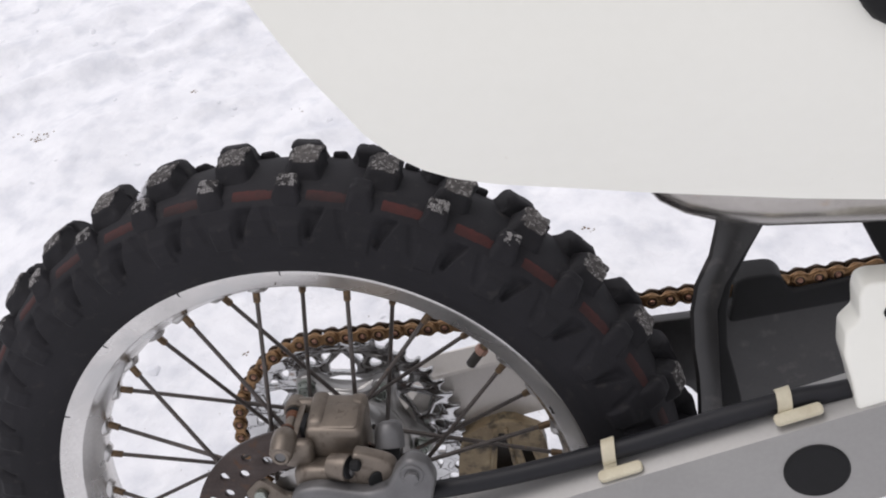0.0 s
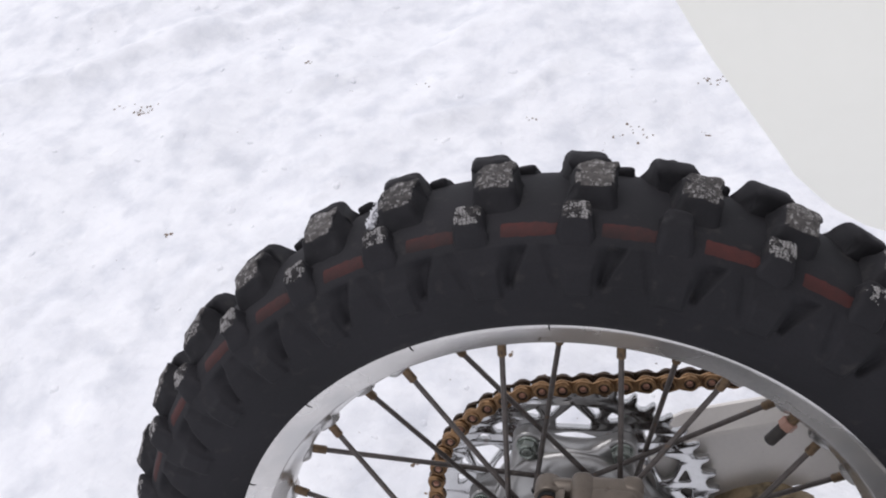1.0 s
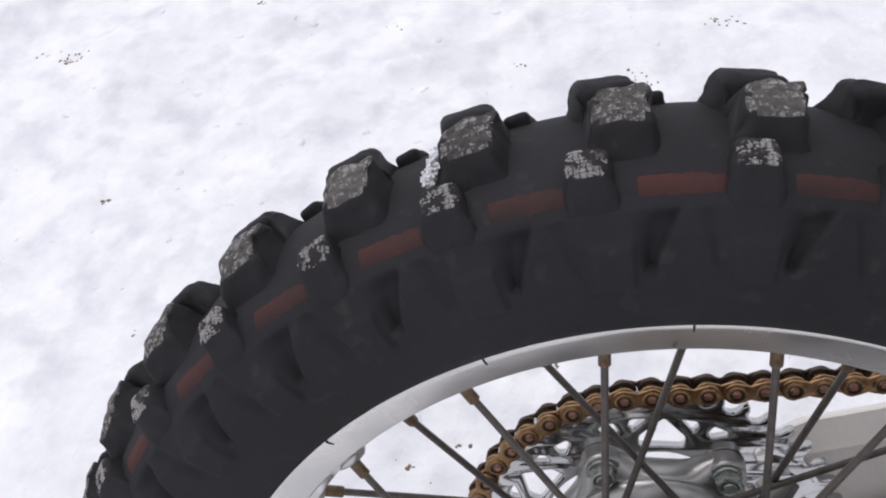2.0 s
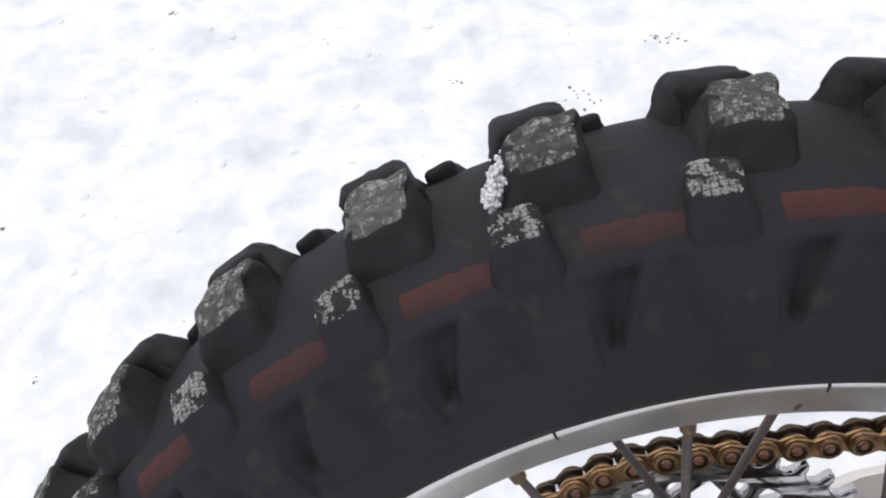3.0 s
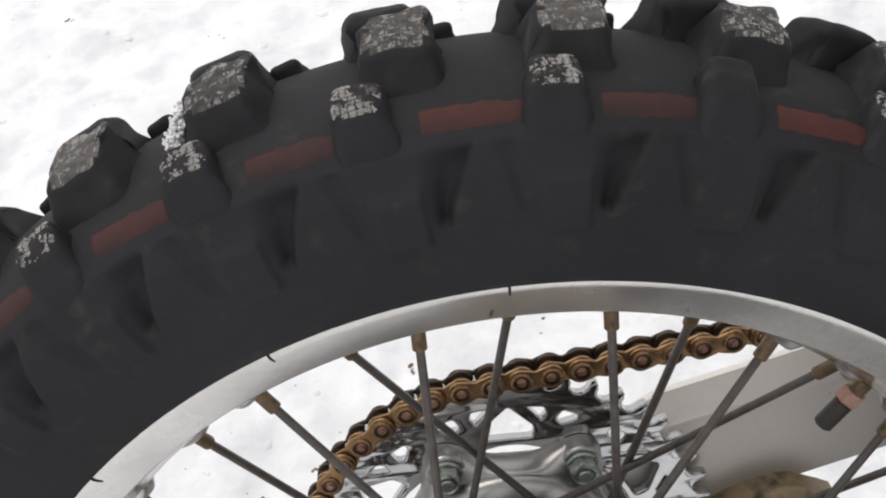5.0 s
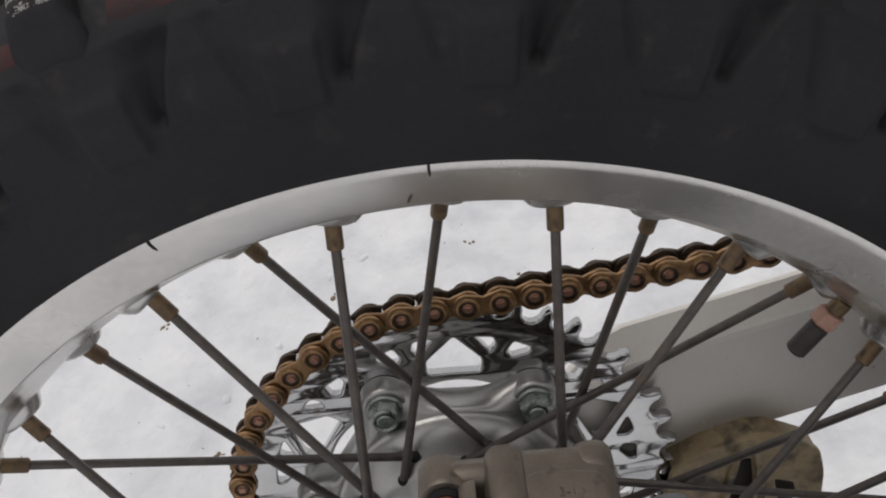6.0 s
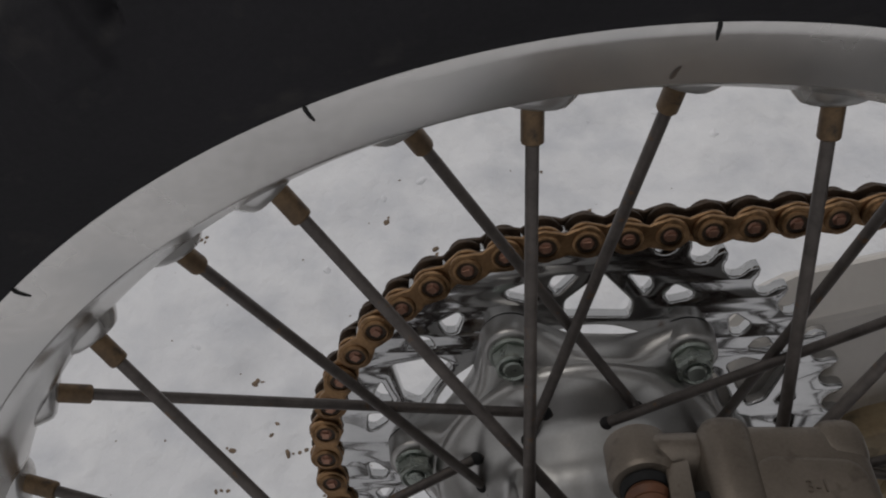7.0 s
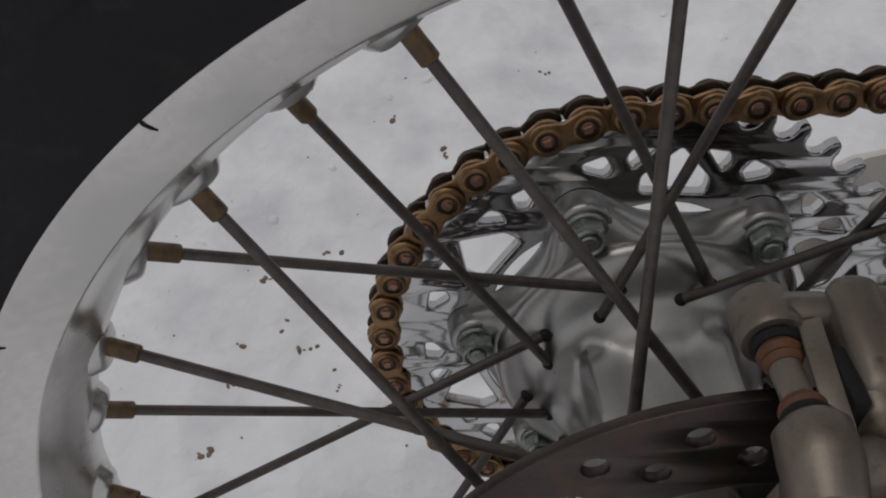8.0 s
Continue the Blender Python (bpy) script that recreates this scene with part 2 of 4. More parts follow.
def block(x0, x1, y0, y1, z0, z1, bevel=0.003, seg=3, taper=None):
    """A box with rounded edges; taper moves its corners."""
    bm = bmesh.new()
    bmesh.ops.create_cube(bm, size=1)
    for v in bm.verts:
        v.co = Vector((x0 + (v.co.x + 0.5) * (x1 - x0), y0 + (v.co.y + 0.5) * (y1 - y0), z0 + (v.co.z + 0.5) * (z1 - z0)))
        if taper:
            v.co = Vector(taper(v.co))
    bmesh.ops.bevel(bm, geom=bm.edges[:], offset=bevel, segments=seg, profile=0.5, affect="EDGES")
    return bm


def sheet(rows, thick, wrap=False):
    """A sheet through a grid of points, given a thickness along its normals."""
    bm = bmesh.new()
    vs = [[bm.verts.new(p) for p in row] for row in rows]
    for a, b in zip(vs, vs[1:]):
        for i in range(len(a) - 1):
            bm.faces.new((a[i], a[i + 1], b[i + 1], b[i]))
    bmesh.ops.recalc_face_normals(bm, faces=bm.faces)
    bmesh.ops.solidify(bm, geom=bm.faces[:], thickness=thick)
    return bm


def join(*bms):
    out = bmesh.new()
    for b in bms:
        me = bpy.data.meshes.new("tmp")
        b.to_mesh(me)
        b.free()
        out.from_mesh(me)
        bpy.data.meshes.remove(me)
    return out

# ---- snow ground ----
PITS = [(-0.840, 1.052, 0.016, 0.010), (-0.687, 0.727, 0.030, 0.007), (-0.167, 0.358, 0.012, 0.006), (-0.293, 0.488, 0.009, 0.004), (-0.110, 0.500, 0.010, 0.004), (-0.064, 0.458, 0.010, 0.004), (-0.182, 0.261, 0.010, 0.004), (-0.153, 0.228, 0.010, 0.005), (-0.254, 0.166, 0.012, 0.005), (-0.232, 0.260, 0.009, 0.004), (-0.201, 0.283, 0.008, 0.004), (-0.220, 0.330, 0.016, 0.005), (-0.237, 0.226, 0.010, 0.004)]


def lump(x, y, s, seed):
    return noise.noise(Vector((x * s + seed, y * s - seed, seed * 0.37)))


# packed ridges beside old wheel tracks: height, half width and the line
RIDGES = [(0.020, 0.030, [(-1.258, 1.066), (-0.996, 1.202), (-0.866, 1.275), (-0.778, 1.333), (-0.716, 1.396), (-0.611, 1.502)]), (0.016, 0.026, [(-0.827, 1.268), (-0.685, 1.334), (-0.613, 1.360), (-0.527, 1.434), (-0.428, 1.537)]), (0.014, 0.030, [(-1.109, 1.339), (-0.896, 1.464), (-0.815, 1.518)]), (0.012, 0.024, [(-0.525, 1.107), (-0.347, 1.180), (-0.207, 1.292), (-0.107, 1.425)]), (0.010, 0.020, [(-0.304, 0.986), (-0.166, 1.049), (-0.066, 1.144)]), (0.012, 0.024, [(0.113, 1.163), (0.273, 1.202), (0.432, 1.302)]), (0.016, 0.034, [(-0.596, 1.457), (-0.550, 1.472)])]


def ridge_height(x, y):
    z = 0.0
    for high, wide, line in RIDGES:
        if not (line[0][0] - 0.1 < x < line[-1][0] + 0.1):
            continue
        best = 9.0
        for (x0, y0), (x1, y1) in zip(line, line[1:]):
            t = max(0.0, min(1.0, ((x - x0) * (x1 - x0) + (y - y0) * (y1 - y0)) / ((x1 - x0) ** 2 + (y1 - y0) ** 2)))
            best = min(best, math.hypot(x - x0 - t * (x1 - x0), y - y0 - t * (y1 - y0)))
        if best < 0.12:
            wob = 1 + 0.8 * lump(x, y, 14.0, 2.9)
            z += high * max(0.2, wob) * math.exp(-(best / wide) ** 2)
    return z


def snow_height(x, y):
    near = math.exp(-((x - 0.0) ** 2 + (y - 0.7) ** 2) / 8.0)
    z = -0.012 + 0.022 * lump(x, y, 0.8, 3.1) * near
    z += 0.016 * lump(x, y, 2.6, 7.7) * near + ridge_height(x, y)
    # a few packed ridges of wheel tracks that run slantwise
    s = (x * 0.36 - y * 0.93) + 0.07 * lump(x, y, 1.3, 1.3) + 0.02 * lump(x, y, 5.0, 6.1)
    amp = max(0.0, min(1.0, (y - 0.85) * 1.6)) * math.exp(-max(0.0, y - 2.5)) * (0.5 + 0.5 * lump(x, y, 1.1, 9.2))
    z += amp * 0.020 * max(-0.4, math.sin(s * 14.0))
    # trodden crumbs
    rough = max(0.15, 0.5 + 0.9 * lump(x, y, 1.9, 5.5))
    z += near * (0.028 * lump(x, y, 5.0, 2.2) + rough * (0.013 * abs(lump(x, y, 13.0, 4.4)) + 0.0048 * lump(x, y, 27.0, 8.8) + 0.0012 * abs(lump(x, y, 75.0, 3.3))))
    # packed up under the tyre
    z += 0.03 * math.exp(-((x) / 0.16) ** 2 - ((y - 0.13) / 0.10) ** 2)
    for px, py, pr, pd in PITS:
        q = ((x - px) ** 2 + (y - py) ** 2) / (pr * pr)
        if q < 6:
            z -= pd * math.exp(-q)
    return z


def graded(dense0, dense1, step, far):
    mid = list(np.arange(dense0, dense1 + 1e-6, step))
    out, g = [], step
    v = dense1
    while v < far:
        g *= 1.35
        v += g
        out.append(v)
    low, g, v = [], step, dense0
    while v > -far:
        g *= 1.35
        v -= g
        low.append(v)
    return low[::-1] + mid + out


def make_snow():
    xs, ys = graded(-1.7, 1.0, 0.009, 400), graded(0.0, 2.3, 0.009, 400)
    verts = [(x, y, snow_height(x, y)) for y in ys for x in xs]
    w = len(xs)
    faces = [(j * w + i, j * w + i + 1, (j + 1) * w + i + 1, (j + 1) * w + i) for j in range(len(ys) - 1) for i in range(w - 1)]
    me = bpy.data.meshes.new("ground")
    me.from_pydata(verts, [], faces)
    me.polygons.foreach_set("use_smooth", [True] * len(me.polygons))
    return me


# blue-grey mottles put the soft shading of the snow's lumps into its colour
SNOW = material("shade_mottled_snow", (0.905, 0.907, 0.92), (0.765, 0.772, 0.80), 0.75, 0, 12, 60, 0.8, 0.011, 0.12, (0.645, 0.66, 0.70), 17, 0.62, spot_soft=0.14)
g_me = make_snow()
g_me.materials.append(SNOW)
ground = tagged(new("ground", g_me), "white trodden snow with packed wheel tracks and crumbs", "snow", kind="structure")
# ---- motorcycle ----
moto = tagged(new("motorcycle"), "parked white off-road motorcycle with knobbly rear tyre leaning on snow", "motorcycle")
moto.matrix_world = BASE

# tyre carcass: (offset from the middle plane, radius)
SIDE = [(0.0, 0.3165), (0.012, 0.3160), (0.022, 0.3146), (0.031, 0.3122), (0.039, 0.3082), (0.0452, 0.3015), (0.0488, 0.2920), (0.0500, 0.2800), (0.0482, 0.2670), (0.0450, 0.2570), (0.0410, 0.2490), (0.0375, 0.2445), (0.0350, 0.2422), (0.0320, 0.2375), (0.024, 0.2355)]
PITCHES = 34
STEP = 360 / PITCHES
PHASE = 96.5


def soft(x, a, b):
    t = min(1.0, max(0.0, (x - a) / (b - a)))
    return t * t * (3 - 2 * t)


def dent(deg, r):
    """How far the sidewall sinks (plus) or swells (minus) at an angle past a shoulder block."""
    u = (deg + STEP / 2) % STEP - STEP / 2
    # fin-shaped pocket, pointed at its foot, with one steep flank
    up = (r - 0.2765) / 0.0235
    steep, faint = -2.75 - 2.1 * max(0.0, up) ** 1.3, -2.3 + 0.7 * up
    d = 0.0052 * soft(r, 0.2755, 0.2790) * (1 - soft(r, 0.2950, 0.3040)) * soft(u, steep - 0.05, steep + 0.30) * (1 - soft(u, steep + 0.3 + 0.9 * max(0.0, min(1.0, up)), faint + 0.7))
    # shallow slanting groove
    line = u - 3.3 - 55 * (r - 0.290)
    d += 0.0013 * soft(r, 0.276, 0.281) * (1 - soft(r, 0.299, 0.303)) * (1 - soft(abs(line), 0.1, 0.9))
    # low pad between them
    pad = soft(u, -1.5, -1.0) * (1 - soft(u, 1.7, 2.4)) * soft(r, 0.2700, 0.2722) * (1 - soft(r, 0.2880, 0.2925))
    return d - 0.0022 * pad


fine = []
for (h0, r0), (h1, r1) in zip(SIDE, SIDE[1:]):
    n = 10 if 0.26 < (r0 + r1) / 2 < 0.306 else 1
    fine += [(h0 + (h1 - h0) * i / n, r0 + (r1 - r0) * i / n) for i in range(n)]
fine.append(SIDE[-1])
near_half = len(fine)
profile = [(YM - h, r) for h, r in fine[::-1]] + [(YM + h, r) for h, r in SIDE[1:]]
carcass = lathe(profile, PITCHES * 64, closed=True)
for v in carcass.verts:
    r = math.hypot(v.co.x, v.co.z)
    if v.co.y < YM and 0.262 < r < 0.306:
        v.co.y += dent(math.degrees(math.atan2(v.co.z, v.co.x)) - PHASE, r)
tyre = part("tyre", carcass, RUBBER, moto, "black knobbly off-road tyre, dusty with frost", m=WHEEL, angle=60)


def knob(section, half, taper=0.78, top=(), bevel=0.0016, skew=0.0):
    """A tread block: a section of (offset, radius) pushed out to both sides by half degrees, narrower towards its top edges."""
    bm = bmesh.new()
    low = min(r for _, r in section)
    high = max(r for _, r in section)
    ends = []
    for sign in (-1, 1):
        row = []
        for h, r in section:
            k = taper + (1.42 - taper) * (1 - (r - low) / (high - low)) ** 1.9
            a = radians(90 + sign * half * k + skew * (abs(h) - 0.0135) / 0.0235)
            row.append(bm.verts.new((r * math.cos(a), YM - h, r * math.sin(a))))
        ends.append(row)
    n = len(section)
    for i in range(n):
        f = bm.faces.new((ends[0][i], ends[0][(i + 1) % n], ends[1][(i + 1) % n], ends[1][i]))
        f.material_index = 1 if i in top else 0
    bm.faces.new(ends[0])
    bm.faces.new(ends[1][::-1])
    bmesh.ops.recalc_face_normals(bm, faces=bm.faces)
    bmesh.ops.bevel(bm, geom=bm.edges[:], offset=bevel, segments=3, profile=0.5, affect="EDGES", material=-1)
    return bm


def worn(bm, seed, amount=0.0009):
    """Uneven wear on a tread block: its faces divided and pushed about a little."""
    long = [e for e in bm.edges if e.calc_length() > 0.006]
    bmesh.ops.subdivide_edges(bm, edges=long, cuts=3, use_grid_fill=True)
    for v in bm.verts:
        q = v.co * 130 + Vector((seed * 7.3, seed, seed * 3.1))
        v.co += Vector((noise.noise(q), noise.noise(q + Vector((9, 0, 0))), noise.noise(q + Vector((0, 9, 0))))) * amount * 1.6
    return bm


def flecks(me, count, seed, size, cover):
    """Frost grains scattered over the upper faces of a block's mesh, in uneven patches that thicken towards the outer edge."""
    rnd = random.Random(seed)
    faces = [p for p in me.polygons if p.material_index == 1]
    areas = [p.area for p in faces]
    near = min(me.vertices[i].co.y for p in faces for i in p.vertices)
    deep = max(me.vertices[i].co.y for p in faces for i in p.vertices)
    verts, tris = [], []
    for p in rnd.choices(faces, areas, k=count):
        mix = [rnd.random() ** 2 + 0.02 for _ in p.vertices]
        total = sum(mix)
        c = sum((me.vertices[i].co * (w / total) for i, w in zip(p.vertices, mix)), Vector())
        patch = noise.noise(c * 260 + Vector((seed * 3.7, 0, seed))) + 0.6 * noise.noise(c * 800 + Vector((0, seed, 0)))
        edge = 1 - (c.y - near) / (deep - near)
        if patch + cover * (0.6 + 0.8 * edge ** 2) < rnd.uniform(0.0, 0.35):
            continue
        u, v = frame_of(p.normal)
        g = size * rnd.uniform(0.5, 1.4)
        b = len(verts)
        turn = rnd.uniform(0, 6.28)
        for q in range(5):
            w = turn + q * 1.257
            k = g * rnd.uniform(0.7, 1.5)
            verts.append(c + u * (k * math.cos(w)) + v * (k * math.sin(w)) - p.normal * 0.0001)
        verts.append(c + p.normal * g * rnd.uniform(0.5, 1.1))
        tris += [(b + q, b + (q + 1) % 5, b + 5) for q in range(5)]
    out = bpy.data.meshes.new("frost")
    out.from_pydata(verts, [], tris)
    out.materials.append(GRAIN)
    return out


def mesh_of(bm, mats, angle=35):
    me = bpy.data.meshes.new("piece")
    bmesh.ops.recalc_face_normals(bm, faces=bm.faces)
    bm.to_mesh(me)
    bm.free()
    for m in mats:
        me.materials.append(m)
    me.polygons.foreach_set("use_smooth", [True] * len(me.polygons))
    me.set_sharp_from_angle(angle=radians(angle))
    return me


NB = [(-0.006, 0.309), (-0.0055, 0.3190), (-0.005, 0.3335), (0.007, 0.3320), (0.0190, 0.3285), (0.0225, 0.3195), (0.0285, 0.3065)]
FB = [(-0.004, 0.309), (-0.0062, 0.3190), (-0.0068, 0.3324), (-0.018, 0.3312), (-0.0290, 0.3280), (-0.0320, 0.3190), (-0.038, 0.303)]
NS = [(0.024, 0.310), (0.0285, 0.3232), (0.0405, 0.3172), (0.0445, 0.3065), (0.0455, 0.2985), (0.0430, 0.2950), (0.038, 0.30)]
FS = [(-h, r - 0.0040) for h, r in NS]
near_block = [mesh_of(worn(knob(NB, 2.4, 0.80, (2, 3), 0.0038, 0.9), k, 0.0011), [RUBBER, RUBBER_TOP], 50) for k in range(4)]
far_block = [mesh_of(worn(knob(FB, 2.5, 0.82, (), 0.0040, 0.7), k + 9), [RUBBER, RUBBER_TOP], 50) for k in range(3)]
near_shoulder = [mesh_of(worn(knob(NS, 1.60, 0.9, (1,), 0.0034), k + 20, 0.0008), [RUBBER, RUBBER_FROST], 50) for k in range(4)]
plain_shoulder = mesh_of(worn(knob(NS, 1.60, 0.9, (), 0.0034), 27, 0.0008), [RUBBER], 50)
far_shoulder = mesh_of(worn(knob(FS, 1.25, 0.86, (), 0.0030), 31), [RUBBER, RUBBER_TOP], 50)
block_frost = [flecks(near_block[k % 4], 8000, k + 3, 0.00019, c) for k, c in enumerate((0.02, -0.08, 0.06, -0.04))]
lug_frost = [flecks(near_shoulder[k % 4], 4600, k + 40, 0.00023, c) for k, c in enumerate((0.20, 0.04, 0.14, -0.04, 0.24, 0.10, 0.0, 0.16))]


# a faded red band between the shoulder blocks, almost flush
def red_band(seed):
    band = bmesh.new()
    cols = []
    for k in range(31):
        t = k / 30
        a = radians(90 - 3.15 + 6.3 * t)
        slim = 1 - 0.25 * (1 - soft(t, 0.0, 0.3)) - 0.10 * soft(t, 0.9, 1.0)
        edge = [0.0006 * noise.noise(Vector((t * 9, seed * 4.0, q))) for q in (0.0, 5.0)]
        row = []
        for f in (1, 0.5, 0, -0.5, -1):
            r = 0.3080 + 0.0036 * f * slim + (edge[0] if f > 0 else edge[1]) * abs(f)
            h = np.interp(r, [0.3015, 0.3082, 0.3122], [0.0452, 0.0390, 0.0310])
            sink = -0.0003 if abs(f) == 1 or k in (0, 30) else 0.00022
            row.append(band.verts.new(((r + sink * 0.7) * math.cos(a), YM - h - sink, (r + sink * 0.7) * math.sin(a))))
        cols.append(row)
    for a, b in zip(cols, cols[1:]):
        for i in range(4):
            band.faces.new((a[i], a[i + 1], b[i + 1], b[i]))
    bmesh.ops.recalc_face_normals(band, faces=band.faces)
    bmesh.ops.solidify(band, geom=band.faces[:], thickness=0.0012)
    return mesh_of(band, [RED])


band_mesh = [red_band(k) for k in range(3)]
# the mould's uneven pitches: turns of near blocks, far blocks and far shoulder blocks against their shoulder block
NEAR_TURN = {3: -1.9, 2: -2.1, 1: -1.4, 0: -1.4, -1: -1.0, -2: -1.1, -3: -0.7}
FAR_TURN = {7: -0.6, 6: -1.0, 5: -1.6, 4: -1.9, 3: -1.7, 2: -1.6, 1: -0.8, 0: -0.6, -1: -0.2, -2: 1.4, -3: 1.8}
EDGE_TURN = {4: -5.2, 3: -5.5, 2: -5.0, 1: -4.0, 0: -3.9}
LUG_TURN = {4: 1.9, 3: 1.5, 0: 1.3, -1: 0.8}
rnd = random.Random(8)
for k in range(PITCHES):
    a = PHASE + k * STEP
    n = k if k < PITCHES // 2 else k - PITCHES
    slip = rnd.uniform(-0.1, 0.1)
    top = part("tread_block", near_block[(k * 3) % 4], None, tyre, m=spin(a + NEAR_TURN.get(n, -1.2) + slip))
    part("tread_block", far_block[k % 3], None, tyre, m=spin(a + FAR_TURN.get(n, 1.0) - slip))
    lug = part("shoulder_block", near_shoulder[(k * 5 + 1) % 4] if n != -2 and n > -4 else plain_shoulder, None, tyre, m=spin(a + LUG_TURN.get(n, 1.2) + slip * 0.5))
    part("shoulder_block", far_shoulder, None, tyre, m=spin(a + EDGE_TURN.get(n, -4.2)))
    part("frost", block_frost[(k * 3) % 4], None, top, "white frost grains" if k == 0 else "")
    if -1 <= n <= 7 or n == -3 or k % 5 == 0:
        part("frost", lug_frost[(k * 5 + 1) % 4 + 4 * (k % 2)], None, lug)
    part("red_band", band_mesh[k % 3], None, tyre, "faded red band" if k == 0 else "", m=spin(PHASE + k * STEP - 4.95))

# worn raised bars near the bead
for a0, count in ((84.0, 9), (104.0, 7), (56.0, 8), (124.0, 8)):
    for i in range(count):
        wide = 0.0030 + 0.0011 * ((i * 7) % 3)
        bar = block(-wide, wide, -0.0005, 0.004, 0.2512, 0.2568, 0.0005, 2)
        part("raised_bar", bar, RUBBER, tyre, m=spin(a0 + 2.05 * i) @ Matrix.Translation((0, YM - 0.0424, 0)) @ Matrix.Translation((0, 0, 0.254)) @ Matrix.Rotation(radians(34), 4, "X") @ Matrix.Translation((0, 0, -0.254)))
# snow packed beside one tread block
wedge = bmesh.new()
clump = random.Random(5)
for i in range(460):
    t = clump.random()
    c = at(0.3198 + 0.0088 * t, 109.4 - 1.8 * t, YM - 0.0195 + 0.0160 * t)
    wide = 0.0023 * math.sin(math.pi * (0.15 + 0.8 * t)) + 0.0006
    c = c + Vector((clump.gauss(0, wide * 0.6), clump.gauss(0, wide * 0.6), clump.gauss(0, wide * 0.5)))
    bmesh.ops.create_icosphere(wedge, subdivisions=1, radius=clump.uniform(0.0004, 0.0010), matrix=Matrix.Translation(c))
part("stuck_snow", wedge, FROST, tyre, "white snow packed against a block")

# rim
RIMP = [(0.0348, 0.2430), (0.0355, 0.2425), (0.0354, 0.2412), (0.0346, 0.2392), (0.0290, 0.2266), (0.0286, 0.2258), (0.0280, 0.2252), (0.0262, 0.2245), (0.0210, 0.2228), (0.0160, 0.2203), (0.0100, 0.2164), (0.0050, 0.2147), (0.0, 0.2142)]
rim_out = [(YM - h, r) for h, r in RIMP] + [(YM + h, r) for h, r in RIMP[-2::-1]]
rim_in = [(YM + h, r) for h, r in ((0.0336, 0.2428), (0.0315, 0.2365), (0.0200, 0.2300), (0.0080, 0.2190))]
rim_prof = rim_out + rim_in + [(2 * YM - y, r) for y, r in rim_in[::-1]]
rim = part("rim", lathe(rim_prof, 216, closed=True), RIM, moto, "brushed aluminium wheel rim with small scratches", m=WHEEL, angle=18)
boss = bmesh.new()
tube([(0, 0, 0.0035), (0, 0, 0.0012), (0, 0, -0.0008), (0, 0, -0.0024), (0, 0, -0.0031), (0, 0, -0.0033)], [0.0112, 0.0100, 0.0089, 0.0078, 0.0066, 0.0050], 20, bm=boss)
boss_mesh = mesh_of(boss, [RIM])
# solid black ball that paints the darkness of the hole at a spoke's foot
hole = bmesh.new()
bmesh.ops.create_uvsphere(hole, u_segments=14, v_segments=8, radius=0.0030)
hole_shade_mesh = mesh_of(hole, [MARK])
SPOKES = 36
N0 = 9.0
nip = tube([(0, 0, 0), (0, 0, 0.0006), (0, 0, 0.0034), (0, 0, 0.0040), (0, 0, 0.0132), (0, 0, 0.0138), (0, 0, 0.0142)], [0.0030, 0.0034, 0.0034, 0.0031, 0.0031, 0.0029, 0.0022], 12)
nip_mesh = mesh_of(nip, [BRASS])
for k in range(SPOKES):
    a = N0 + 10 * k + (0.0, 0.3, -0.4, -0.2)[k % 4]
    left = (k % 2 == 0)
    # left nipples lace to the sprocket side
    side = 1 if left else -1
    y_rim = 0.0380 if left else 0.0330
    lead = 1 if (k // 2) % 2 == 0 else -1
    if left:
        foot = at(0.0468, a + 35, 0.0830) if lead > 0 else at(0.0534, a - 35.5, 0.0866)
    else:
        foot = at(0.0515, a + (33.5 if lead > 0 else -36), -0.0055 - 0.003 * lead)
    head = at(0.2150, a, y_rim)
    way = (foot - head).normalized()
    part("spoke_boss", boss_mesh, None, rim, m=Matrix.Translation(at(0.2153, a, y_rim)) @ spin(a) @ pose(0, 0, 0, (9 if left else -9), 16 * lead) @ Matrix.Diagonal((1.2, 0.86, 1.0, 1)))
    turn = way.to_track_quat("Z", "X").to_matrix().to_4x4()
    sp = tube([head + way * 0.012, head.lerp(foot, 0.5), foot - way * 0.004, foot, foot + (way * 0.007 if left else Vector((0, side * lead * 0.006, 0)))], [0.0019, 0.0019, 0.0021, 0.0022, 0.0022], 10)
    spoke = part("spoke", sp, SPOKE, moto, "dull steel spoke" if k == 0 else "", m=WHEEL)
    if left:
        part("spoke_hole", hole_shade_mesh, None, spoke, m=Matrix.Translation(foot + way * 0.0012))
    part("nipple", nip_mesh, None, spoke, "tarnished brass nipple" if k == 0 else "", m=Matrix.Translation(head - way * 0.001) @ turn)
tick = mesh_of(tube([(0, YM - 0.0356, 0.2430), (0, YM - 0.0357, 0.2418), (0, YM - 0.0349, 0.2398), (0.0002, YM - 0.0341, 0.2381)], [0.0004, 0.0005, 0.0005, 0.0003], 6), [MARK])
for a in (90.1, 111.1, 132.0, 153.0):
    part("rim_notch", tick, None, rim, m=spin(a))
mark = tube([at(0.2277, 91.95, YM - 0.0296), at(0.2287, 91.8, YM - 0.0300), at(0.2299, 91.72, YM - 0.0306), at(0.2310, 91.5, YM - 0.0311)], [0.0003, 0.0006, 0.0004, 0.0002], 8)
part("dirt_mark", mark, DIRTY, rim, "small brown dirt mark")
